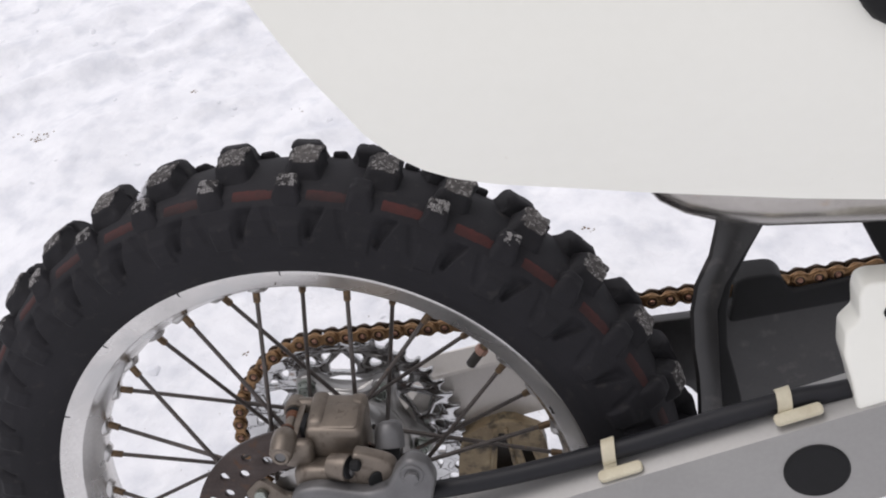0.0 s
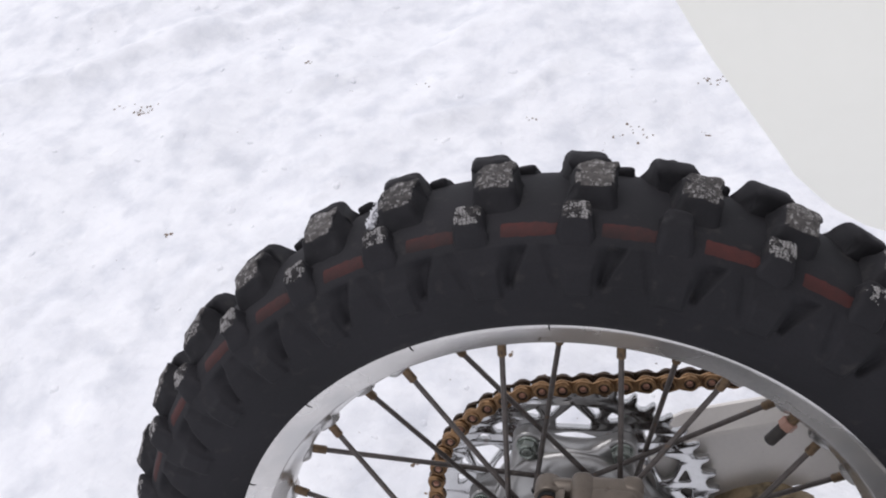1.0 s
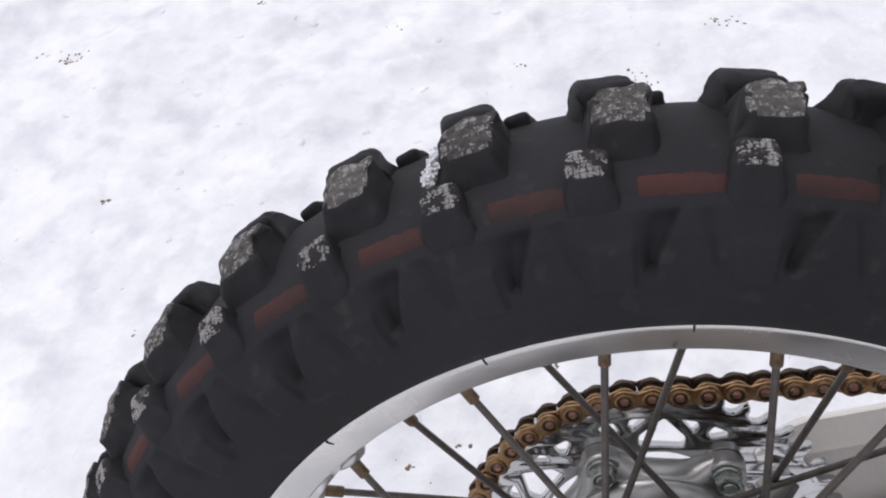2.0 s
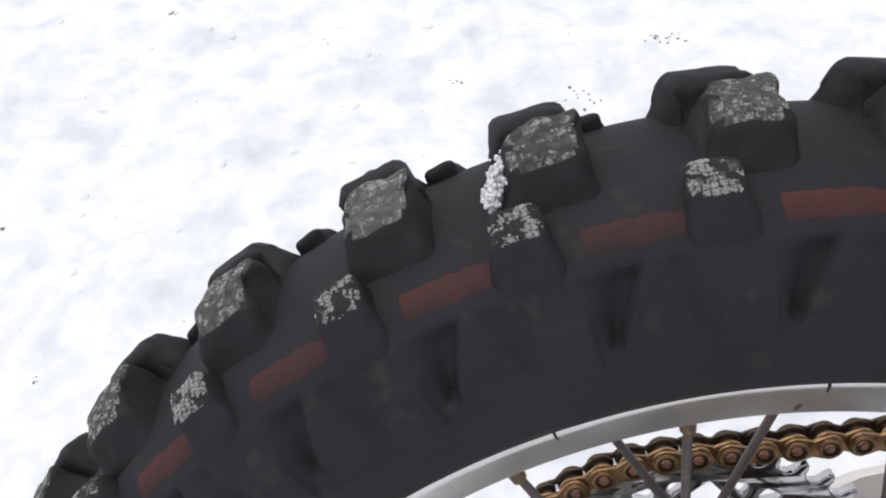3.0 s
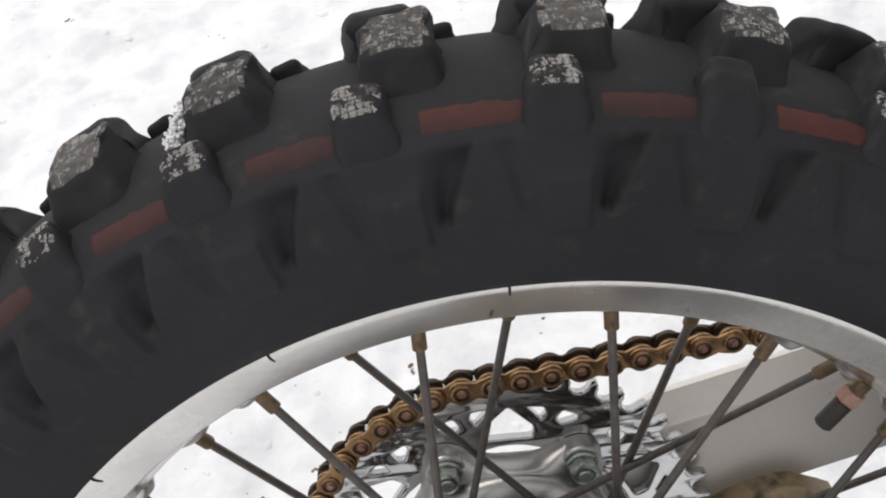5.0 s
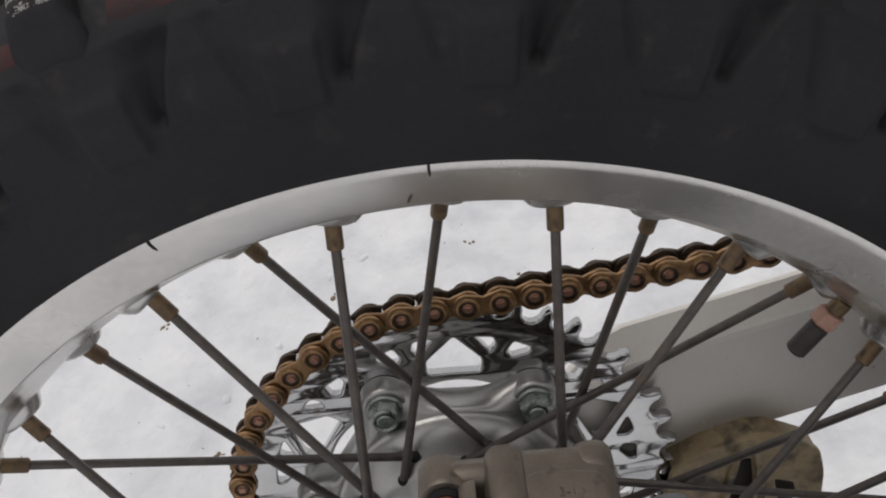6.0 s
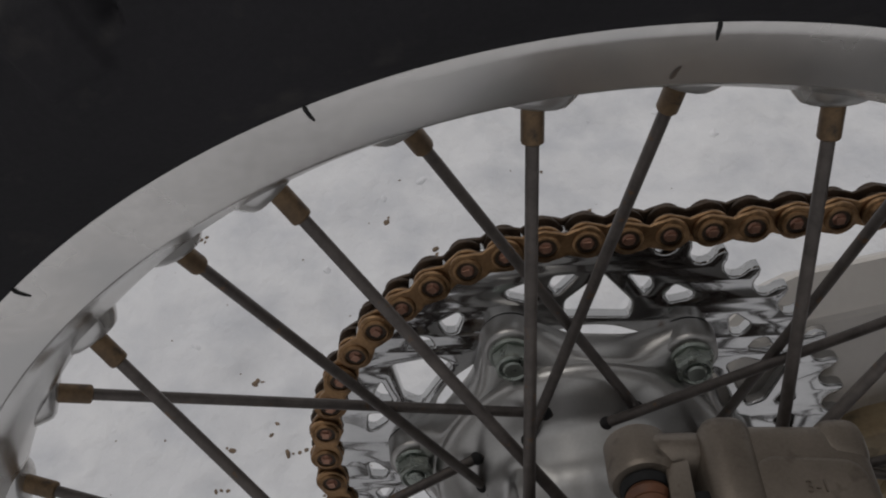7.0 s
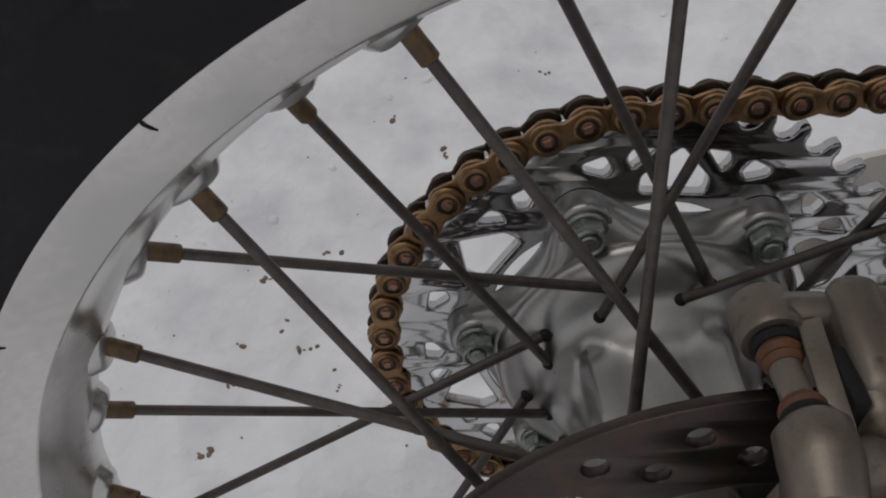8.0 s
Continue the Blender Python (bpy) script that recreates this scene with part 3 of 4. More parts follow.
fleck = tube([at(0.2293, 28.0, YM - 0.0303), at(0.2278, 27.6, YM - 0.0296), at(0.2284, 27.0, YM - 0.0299), at(0.2276, 26.3, YM - 0.0295), at(0.2286, 25.9, YM - 0.0300)], [0.0003, 0.0009, 0.0006, 0.0010, 0.0003], 8)
part("dirt_mark", fleck, MARK, rim)
# valve stem
v0, v1 = at(0.2142, 44.6, YM + 0.002), at(0.1862, 43.2, YM + 0.003)
stem = part("valve_stem", rod(v0, v0.lerp(v1, 0.55), 0.0038, 12), BRASS, moto, "brass valve stem with a black cap", m=WHEEL)
part("valve_nut", hexrod(v0.lerp(v1, 0.22), v0.lerp(v1, 0.46), 0.0056), COPPER, stem, "dull copper nut")
part("valve_cap", rod(v0.lerp(v1, 0.46), v1, 0.0043, 12, 0.001), CAP, stem)

# hub
hub_prof = [(-0.0163, 0.0), (-0.0163, 0.034), (-0.0123, 0.046), (-0.0103, 0.0570), (-0.0033, 0.0575), (-0.0010, 0.052), (0.0057, 0.0455), (0.0177, 0.0395), (0.026, 0.0370), (0.034, 0.0358), (0.042, 0.0355), (0.050, 0.0356), (0.056, 0.0358), (0.061, 0.0361), (0.065, 0.0366), (0.0685, 0.0376), (0.0715, 0.0390), (0.0742, 0.0407), (0.0768, 0.0427), (0.0803, 0.0449), (0.0832, 0.0472), (0.0854, 0.0504), (0.0872, 0.0537), (0.0892, 0.0570), (0.0915, 0.0600), (0.0938, 0.0622), (0.0958, 0.0634), (0.0976, 0.0640), (0.0992, 0.0641), (0.1020, 0.0644), (0.1100, 0.0640), (0.1130, 0.05), (0.1157, 0.05), (0.1157, 0.0)]
hub_bm = lathe(hub_prof, 200)
for v in hub_bm.verts:
    # raised ribs of the casting between its pockets
    k = soft(v.co.y, 0.012, 0.034) * (1 - soft(v.co.y, 0.066, 0.079))
    r = math.hypot(v.co.x, v.co.z)
    if k > 0 and 0.03 < r < 0.056:
        u = abs((math.degrees(math.atan2(v.co.z, v.co.x)) - 63.5 + 37) % 74 - 37) if v.co.z > 0 else 37
        s = 1 + (0.0078 / r) * k * max(0.0, 1 - u / 21) ** 1.4
        v.co.x *= s
        v.co.z *= s
hub = part("hub", hub_bm, HUB, moto, "cast aluminium wheel hub with oily specks", m=WHEEL)
# star-shaped skirt of the casting that carries the sprocket, with six round lugs
def star_edge(deg):
    u = abs((deg - 56.2 + 30) % 60 - 30)
    return 0.0656 + 0.0191 * math.exp(-(u / 12.5) ** 2)


skirt = bmesh.new()
rings = []
for k in range(180):
    deg = 2 * k
    e = star_edge(deg)
    u = abs((deg - 56.2 + 30) % 60 - 30)
    dip = 0.0022 * math.exp(-(u / 12) ** 2)
    rings.append([skirt.verts.new(at(r, deg, y)) for r, y in ((0.0625, 0.1010), (0.0640, 0.0985 + dip), (0.0644 + 0.10 * (e - 0.0644), 0.0990 + dip), (0.0644 + 0.42 * (e - 0.0644), 0.1015 + dip), (0.0644 + 0.8 * (e - 0.0644), 0.1062), (e - 0.0003, 0.1105), (e, 0.1122), (e, 0.1146), (0.0625, 0.1146))])
for k in range(180):
    p, q = rings[k], rings[(k + 1) % 180]
    for i in range(8):
        skirt.faces.new((p[i], p[i + 1], q[i + 1], q[i]))
carrier = part("carrier", skirt, HUB, hub, angle=50)
for k in range(6):
    c = 56.2 + 60 * k
    p = at(0.0728, c, 0.0)
    part("lug", tube([(p.x, 0.1036, p.z), (p.x, 0.1038, p.z), (p.x, 0.1046, p.z), (p.x, 0.1062, p.z), (p.x, 0.1140, p.z)], [0.0095, 0.0104, 0.0111, 0.0114, 0.0122], 36), HUB, hub)
    nut = mesh_of(join(rod((p.x, 0.1018, p.z), (p.x, 0.1038, p.z), 0.0090, 28, 0.0008), hexrod((p.x, 0.0958, p.z), (p.x, 0.1022, p.z), 0.0079, 0.0009), lathe([(0.0952, 0.0048), (0.0944, 0.0056), (0.0950, 0.0066), (0.0962, 0.0068), (0.0962, 0.0048)], 28, closed=True, at_x=p.x, at_z=p.z), rod((p.x, 0.0936, p.z), (p.x, 0.0990, p.z), 0.0040, 18, 0.0006)), [ZINC])
    part("nut", nut, None, hub, "zinc-plated sprocket nut" if k == 0 else "")
part("axle", rod((0, -0.085, 0), (0, 0.165, 0), 0.0095, 24), ZINC, moto, "steel wheel axle", m=WHEEL)

# sprocket
TEETH, RP = 45, 0.1125
outline = []
w = 360 / TEETH
for k in range(TEETH):
    g = 91.8 + k * w
    seat = at(RP, g, 0)
    for q in range(95, -96, -19):
        d = radians(g + 180 + q)
        outline.append((seat.x + 0.0050 * math.cos(d), seat.z + 0.0050 * math.sin(d)))
    c = g + 0.5 * w
    outline += polar([(c - 0.09 * w, 0.1160), (c + 0.02 * w, 0.1168), (c + 0.10 * w, 0.1158)])
holes = []
for k in range(6):
    c = 87.6 + 60 * k
    holes.append(rounded(polar([(c - 9.4, 0.0752), (c - 10.0, 0.0772), (c - 9.3, 0.0832), (c, 0.0958), (c + 9.3, 0.0832), (c + 10.0, 0.0772), (c + 9.4, 0.0752), (c, 0.0744)]), 0.0018))
    for s in (-1, 1):
        holes.append(rounded(polar([(c + s * 6.2, 0.0957), (c + s * 11.6, 0.0960), (c + s * 12.9, 0.0922), (c + s * 11.8, 0.0870)]), 0.0016))
        holes.append(rounded(polar([(c + s * 16.9, 0.0890), (c + s * 18.0, 0.0954), (c + s * 23.6, 0.0945), (c + s * 23.6, 0.0912), (c + s * 19.2, 0.0862)]), 0.0016))
inner = []
for k in range(6):
    c = 56.2 + 60 * k
    inner += polar([(c - 24, 0.0698), (c - 15, 0.0686), (c - 11, 0.0640), (c, 0.0620), (c + 11, 0.0640), (c + 15, 0.0686), (c + 24, 0.0698), (c + 30, 0.0700)])
holes.append(rounded(inner, 0.002, 2))
sprocket = part("sprocket", plate([outline] + holes, 0.1145, 0.1207, 0.0011, 2), CHROME, moto, "polished steel sprocket with cut-out windows and oily teeth", m=WHEEL, angle=50)

# chain: pins along the wrap and the two runs
PITCH = 2 * RP * math.sin(math.pi / TEETH)
ang0 = 91.8
pins = [at(RP, ang0 + k * 360 / TEETH, 0) for k in range(0, 23)]


def run(start, slope, bend, sign, count):
    out, p = [], start
    for _ in range(count):
        u = p.x - start.x
        d = Vector((1, 0, slope + 2 * bend * u)).normalized()
        p = p + d * PITCH
        out.append(p)
    return out


upper = run(pins[0], 0.075, 0.08, 1, 31)
lower = run(pins[-1], 0.10, 0.05, 1, 16)
pins = upper[::-1] + pins + lower


def link_plate(pitch, r, y0, y1):
    body = []
    for k in range(13):
        a = radians(90 + 180 * k / 12)
        body.append((r * math.cos(a), r * math.sin(a)))
    body += [(pitch * 0.33, -r * 0.80), (pitch * 0.5, -r * 0.66), (pitch * 0.67, -r * 0.80)]
    for k in range(13):
        a = radians(-90 + 180 * k / 12)
        body.append((pitch + r * math.cos(a), r * math.sin(a)))
    body += [(pitch * 0.67, r * 0.80), (pitch * 0.5, r * 0.66), (pitch * 0.33, r * 0.80)]
    return plate([body], y0, y1, 0.0005, 1)


YC = 0.1187
outer_near = mesh_of(link_plate(PITCH, 0.0072, YC - 0.0072, YC - 0.0053), [GOLD])
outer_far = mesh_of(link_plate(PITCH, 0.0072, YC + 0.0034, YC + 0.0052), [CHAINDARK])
inner_near = mesh_of(link_plate(PITCH, 0.0076, YC - 0.0049, YC - 0.0032), [GOLD])
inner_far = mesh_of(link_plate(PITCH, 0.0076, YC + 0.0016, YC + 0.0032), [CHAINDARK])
pin_bm = join(rod((0, YC - 0.0080, 0), (0, YC + 0.0060, 0), 0.0027, 14), rod((0, YC - 0.0090, 0), (0, YC - 0.0078, 0), 0.0022, 4, 0.0003))
pin_mesh = mesh_of(pin_bm, [PIN])
ring_mesh = mesh_of(lathe([(YC - 0.0081, 0.0042), (YC - 0.0082, 0.0048), (YC - 0.0078, 0.0056), (YC - 0.0068, 0.0058), (YC - 0.0068, 0.0042)], 20, closed=True), [GOLD])
groove_mesh = mesh_of(lathe([(YC - 0.0074, 0.0024), (YC - 0.0075, 0.0040), (YC - 0.0068, 0.0044), (YC - 0.0068, 0.0024)], 20, closed=True), [CHAINDARK])
chain = None
for k in range(len(pins) - 1):
    p, q = pins[k], pins[k + 1]
    a = math.atan2(q.z - p.z, q.x - p.x)
    m = Matrix.Translation((p.x, 0, p.z)) @ Matrix.Rotation(-a, 4, "Y")
    if chain is None:
        rollers = join(*[rod((v.x, YC - 0.0031, v.z), (v.x, YC + 0.0020, v.z), 0.0050, 12) for v in pins])
        chain = part("chain", rollers, CHAINDARK, moto, "worn gold drive chain, oily and rusty", m=WHEEL)
    if k % 2:
        part("outer_plate", outer_near, None, chain, m=m)
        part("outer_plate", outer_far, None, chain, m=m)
        part("link_pin", pin_mesh, None, chain, m=m)
        part("link_pin", pin_mesh, None, chain, m=m @ Matrix.Translation((PITCH, 0, 0)))
        part("seal_ring", ring_mesh, None, chain, m=m)
        part("pin_washer", groove_mesh, None, chain, m=m)
        part("pin_washer", groove_mesh, None, chain, m=m @ Matrix.Translation((PITCH, 0, 0)))
        part("seal_ring", ring_mesh, None, chain, m=m @ Matrix.Translation((PITCH, 0, 0)))
    else:
        part("inner_plate", inner_near, None, chain, m=m)
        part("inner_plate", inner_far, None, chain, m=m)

# brake disc
YD = -0.0213
dh = []
for k in range(20):
    dh.append(circle(*at(0.0960, 104.3 + 18 * k, 0).xz, 0.0042, 16))
    dh.append(circle(*at(0.0850, 95.2 + 18 * k, 0).xz, 0.0042, 16))
dh.append(circle(0, 0, 0.072, 72))
disc = part("brake_disc", plate([circle(0, 0, 0.1085, 144)] + dh, YD - 0.002, YD + 0.002, 0.0004, 1), DISC, moto, "heat-tinted drilled steel brake disc", m=WHEEL)
arms = []
for k in range(6):
    c = 15 + 60 * k
    arms += polar([(c - 16, 0.046), (c - 9, 0.074), (c + 9, 0.074), (c + 16, 0.046)])
part("disc_carrier", plate([rounded(arms, 0.006, 4), circle(0, 0, 0.020, 32)], YD - 0.0028, YD + 0.0032, 0.0008, 2), CALIPER, disc)
for k in range(6):
    p = at(0.062, 15 + 60 * k, 0)
    part("disc_bolt", rod((p.x, YD - 0.0085, p.z), (p.x, YD - 0.0025, p.z), 0.0058, 20, 0.001), ZINC, disc)
# brake caliper
def cast(co):
    x, y, z = co
    if z > 0.11:
        if y < -0.03:
            z -= 0.0085
        if x < 0.02:
            z += 0.002
    return (x, y, z)


caliper = part("brake_caliper", block(0.008, 0.0545, -0.046, -0.004, 0.082, 0.1300, 0.0055, 4, cast), CALIPER, moto, "warm grey cast brake caliper with pins and rubber boots")
txt = bpy.data.curves.new("cast_mark", "FONT")
txt.body, txt.size, txt.extrude, txt.align_x = "3-1", 0.0048, 0.0004, "CENTER"
txt_ob = new("cast_mark", txt)
bpy.context.view_layer.update()
txt_me = bpy.data.meshes.new_from_object(txt_ob.evaluated_get(bpy.context.evaluated_depsgraph_get()))
bpy.data.objects.remove(txt_ob)
txt_me.materials.clear()
part("cast_mark", txt_me, CALIPER, caliper, "raised cast mark 3-1", m=pose(0.0360, -0.0265, 0.1273, 11.4), smooth=False)
PX, PZ = -0.0062, 0.1200
step = bmesh.new()
outline = rounded([(0.0185, -0.0420), (0.0515, -0.0420), (0.0500, -0.0170), (0.0215, -0.0150)], 0.006, 6)
rows = [[(x + (0.035 - x) * k, y + (-0.029 - y) * k, 0.1308 + 0.0085 * (y + (-0.029 - y) * k + 0.004) / 0.042 + dz) for x, y in outline] for k, dz in ((0.0, -0.0030), (0.0, 0.0001), (0.05, 0.0007), (0.12, 0.0009))]
rings = [[step.verts.new(p) for p in row] for row in rows]
for a, b in zip(rings, rings[1:]):
    for i in range(len(a)):
        step.faces.new((a[i], a[(i + 1) % len(a)], b[(i + 1) % len(a)], b[i]))
step.faces.new(rings[-1])
part("top_step", step, CALIPER, caliper)
part("top_lobe", block(0.0085, 0.0200, -0.0400, -0.0025, 0.108, 0.1338, 0.0056, 4, lambda c: (c[0] + (0.0 if c[2] < 0.12 or c[0] < 0.015 else 0.004), c[1], c[2] + (0.0075 * (c[1] + 0.0025) / 0.0375 if c[2] > 0.12 else 0.0))), CALIPER, caliper)
part("top_lobe", block(0.0430, 0.0548, -0.0180, -0.0025, 0.108, 0.1316, 0.0055, 4, lambda c: (c[0] - (0.004 if c[2] > 0.12 and c[0] < 0.05 else 0.0), c[1], c[2] + (0.004 * (c[1] + 0.0025) / 0.0155 if c[2] > 0.12 else 0.0))), CALIPER, caliper)
part("pin_boss", tube([(PX, -0.001, PZ), (PX, -0.003, PZ), (PX, -0.015, PZ), (PX, -0.0165, PZ)], [0.0070, 0.0090, 0.0094, 0.0086], 32), CALIPER, caliper)
part("boss_web", block(-0.0120, 0.014, -0.0150, -0.003, 0.1080, 0.1288, 0.0060, 4), CALIPER, caliper)
part("slide_pin", rod((PX, -0.016, PZ), (PX, -0.046, PZ), 0.0042, 20), CALIPER, caliper)
for y, r in ((-0.0178, 0.0070), (-0.0212, 0.0062), (-0.0240, 0.0055), (-0.0395, 0.0062), (-0.0430, 0.0070)):
    part("rubber_boot", lathe([(y - 0.0019, 0.003), (y - 0.0019, r - 0.001), (y, r), (y + 0.0019, r - 0.001), (y + 0.0019, 0.003)], 28, closed=True), ORANGE if r < 0.0066 else PLUG, caliper, m=Matrix.Translation((PX, 0, PZ)))
part("near_boss", tube([(PX, -0.0448, PZ), (PX, -0.0460, PZ), (PX, -0.0540, PZ - 0.0015), (PX - 0.0003, -0.0640, PZ - 0.0052), (PX - 0.0003, -0.0655, PZ - 0.0055)], [0.0080, 0.0096, 0.0102, 0.0092, 0.0082], 32), CALIPER, caliper)
part("boss_eye", lathe([(-0.0672, 0.0046), (-0.0672, 0.0066), (-0.0650, 0.0080), (-0.0630, 0.0046)], 28, closed=True), CALIPER, caliper, m=Matrix.Translation((PX, 0, PZ - 0.0055)))
part("eye_screw", rod((PX, -0.0662, PZ - 0.0055), (PX, -0.064, PZ - 0.0055), 0.0050, 6, 0.0006), BRACKET, caliper)
part("near_web", block(-0.010, 0.016, -0.0570, -0.0430, 0.094, 0.1185, 0.0065, 4), CALIPER, caliper)
part("spring_clip", block(-0.0012, 0.0048, -0.0475, -0.0150, 0.1262, 0.1272, 0.0004, 2, lambda c: (c[0] - (0.0008 if c[1] < -0.03 else 0.0), c[1], c[2] + 0.17 * (c[1] + 0.015) + 0.28 * (c[0] - 0.003))), CALIPER, caliper, "thin steel spring clip")
# solid black block that paints the shade in the slot beside the clip
part("clip_slot", block(0.0046, 0.0092, -0.0420, -0.0230, 0.1120, 0.1250, 0.0008, 2), PLUG, caliper)
part("lower_body", block(0.000, 0.056, -0.066, -0.044, 0.066, 0.100, 0.007, 4), CALIPER, caliper)
part("pin_cylinder", tube([(0.029, -0.059, 0.1005), (0.031, -0.0595, 0.1005), (0.0450, -0.0640, 0.1025), (0.0465, -0.0645, 0.1025)], [0.0070, 0.0098, 0.0110, 0.0102], 28), CALIPER, caliper)
# black disc for the darkness of the open cylinder end
part("pin_recess", rod((0.0455, -0.0642, 0.1030), (0.0480, -0.0650, 0.1035), 0.0092, 24, 0.0005), PLUG, caliper)
part("pin_head", rod((0.0475, -0.0650, 0.1005), (0.0505, -0.0665, 0.1005), 0.0040, 6, 0.0008), BRACKET, caliper)
part("bleed_cap", rod((0.0490, -0.0680, 0.1085), (0.0570, -0.0690, 0.1080), 0.0046, 18, 0.0015), PLUG, caliper)
part("side_ear", plate([rounded([(0.048, 0.072), (0.0500, 0.1165), (0.0600, 0.1145), (0.0770, 0.1090), (0.0830, 0.1040), (0.0815, 0.072)], 0.005)], -0.066, -0.052, 0.003, 3), CALIPER, caliper)
part("slider_body", tube([(0.0712, -0.0180, 0.1124), (0.0713, -0.0183, 0.1120), (0.0715, -0.0192, 0.1108), (0.0719, -0.0212, 0.1078), (0.0724, -0.0250, 0.1020), (0.0730, -0.0305, 0.0940)], [0.0036, 0.0064, 0.0092, 0.0110, 0.0120, 0.0122], 28), BRACKET, caliper)
part("slider_boot", rod((0.0713, -0.0300, 0.0948), (0.0722, -0.0400, 0.0800), 0.0096, 24, 0.002), PLUG, caliper)
# black disc in place of a bore, its shade given as colour
part("dark_bore", rod((0.0685, -0.0650, 0.0920), (0.0695, -0.0672, 0.0920), 0.0082, 24, 0.0008), PLUG, caliper)
br = [(-0.003, 0.076), (0.0020, 0.0880), (0.0120, 0.0925), (0.0260, 0.0940), (0.0460, 0.0900), (0.0615, 0.0880), (0.0770, 0.0930), (0.0860, 0.1120), (0.0960, 0.1220), (0.110, 0.118), (0.117, 0.102), (0.110, 0.075), (0.096, 0.030), (0.060, 0.012), (0.020, -0.012), (-0.016, -0.018), (-0.018, 0.012), (-0.012, 0.045)]
bhole = rounded([(0.030, 0.060), (0.052, 0.060), (0.050, 0.050), (0.032, 0.049)], 0.003)
bhole2 = rounded([(0.066, 0.058), (0.084, 0.066), (0.080, 0.054), (0.068, 0.050)], 0.003)
bracket = part("caliper_bracket", plate([rounded(br, 0.006), bhole, bhole2], -0.080, -0.064, 0.005, 4), BRACKET, moto, "dark grey caliper bracket")
part("bracket_bolt", join(rod((0.099, -0.082, 0.1085), (0.099, -0.060, 0.1085), 0.0092, 24, 0.0012), hexrod((0.099, -0.086, 0.1085), (0.099, -0.0815, 0.1085), 0.0058)), BRACKET, bracket)

# swingarm, left leg behind the sprocket
def left_step(x):
    return 0.0735 + 0.262 * (x - 0.14)


rows = []
for x in (-0.045, -0.030, 0.020, 0.045, 0.055, 0.065, 0.075, 0.090, 0.140, 0.180, 0.240, 0.260, 0.280, 0.300, 0.420, 0.580):
    lo, st, tp = 0.0035 + 0.288 * (x - 0.14), left_step(x), 0.0862 + 0.255 * (x - 0.14)
    lo = max(lo, -0.034 + 0.02 * x)
    back, low = 0.018 * soft(x, 0.25, 0.30), 0.034 * soft(x, 0.24, 0.29)
    low += 0.036 * (1 - soft(x, 0.045, 0.085))
    st, tp = st - low, tp - low
    rows.append([(x, y + back, z) for x, y, z in [(x, 0.1165, lo + 0.002), (x, 0.1165, st - 0.0030), (x, 0.1178, st - 0.0004), (x, 0.1200, st + 0.0013), (x, 0.1280, tp + 0.0030), (x, 0.1300, tp + 0.0034), (x, 0.1400, tp - 0.004), (x, 0.1540, tp - 0.022), (x, 0.1540, lo + 0.003), (x, 0.1515, lo), (x, 0.1185, lo)]])
leg = bmesh.new()
vs = [[leg.verts.new(p) for p in row] for row in rows]
for p, q in zip(vs, vs[1:]):
    for i in range(len(p)):
        j = (i + 1) % len(p)
        leg.faces.new((p[i], p[j], q[j], q[i]))
leg.faces.new(vs[0])
leg.faces.new(vs[-1][::-1])
arm_left = part("swingarm_leg", leg, ARM_BRIGHTENED, moto, "brushed aluminium swingarm leg behind the sprocket", angle=25)
p = Vector((0.1325, 0.1168, 0.0165))
part("weld_dimple", tube([p, p - Vector((0, 0.0006, 0))], [0.0022, 0.0014], 14), ARM_BRIGHTENED, arm_left)
sl = [(0.362, 0.126), (0.366, 0.168), (0.376, 0.1725), (0.398, 0.1745), (0.406, 0.169), (0.412, 0.1565), (0.470, 0.1690), (0.560, 0.193), (0.560, 0.165), (0.462, 0.145)]
part("chain_slider", plate([rounded(sl, 0.006)], 0.0920, 0.1240, 0.003, 3), PLUG, arm_left, "black chain slider block", m=BODY)
gu = [(0.292, 0.116), (0.333, 0.121), (0.362, 0.127), (0.462, 0.152), (0.560, 0.176), (0.560, 0.020), (0.470, 0.004), (0.372, 0.000), (0.332, 0.045), (0.300, 0.052)]
guard = part("inner_guard", plate([rounded(gu, 0.005)], 0.1130, 0.1262, 0.002, 3), FLAP, arm_left, "dark grey guard over the swingarm's inner face", m=BODY)
# right leg with the brake hose along its top
def crease(x):
    return 0.0912 + 0.3760 * (x - 0.2207)


xs = [0.02 + 0.06 * k for k in range(11)]
rows = []
for x in xs:
    c = crease(x)
    rows.append([(x, -0.046, c - 0.005), (x, -0.050, c + 0.006), (x, -0.060, c + 0.0085), (x, -0.080, c + 0.004), (x, -0.088, c), (x, -0.0905, c - 0.006), (x, -0.0915, c - 0.05), (x, -0.0905, c - 0.082), (x, -0.086, c - 0.086), (x, -0.046, c - 0.086)])
arm_right = bmesh.new()
vs = [[arm_right.verts.new(p) for p in row] for row in rows]
for a, b in zip(vs, vs[1:]):
    for i in range(len(a)):
        j = (i + 1) % len(a)
        arm_right.faces.new((a[i], a[j], b[j], b[i]))
arm_right.faces.new(vs[0])
arm_right.faces.new(vs[-1][::-1])
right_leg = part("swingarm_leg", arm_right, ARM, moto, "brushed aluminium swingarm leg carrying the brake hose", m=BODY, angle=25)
px, pz = 0.3940, 0.1175
plug = part("plug", join(rod((px, -0.0935, pz), (px, -0.0885, pz), 0.0228, 48, 0.0015)), PLUG, right_leg, "round black rubber plug")
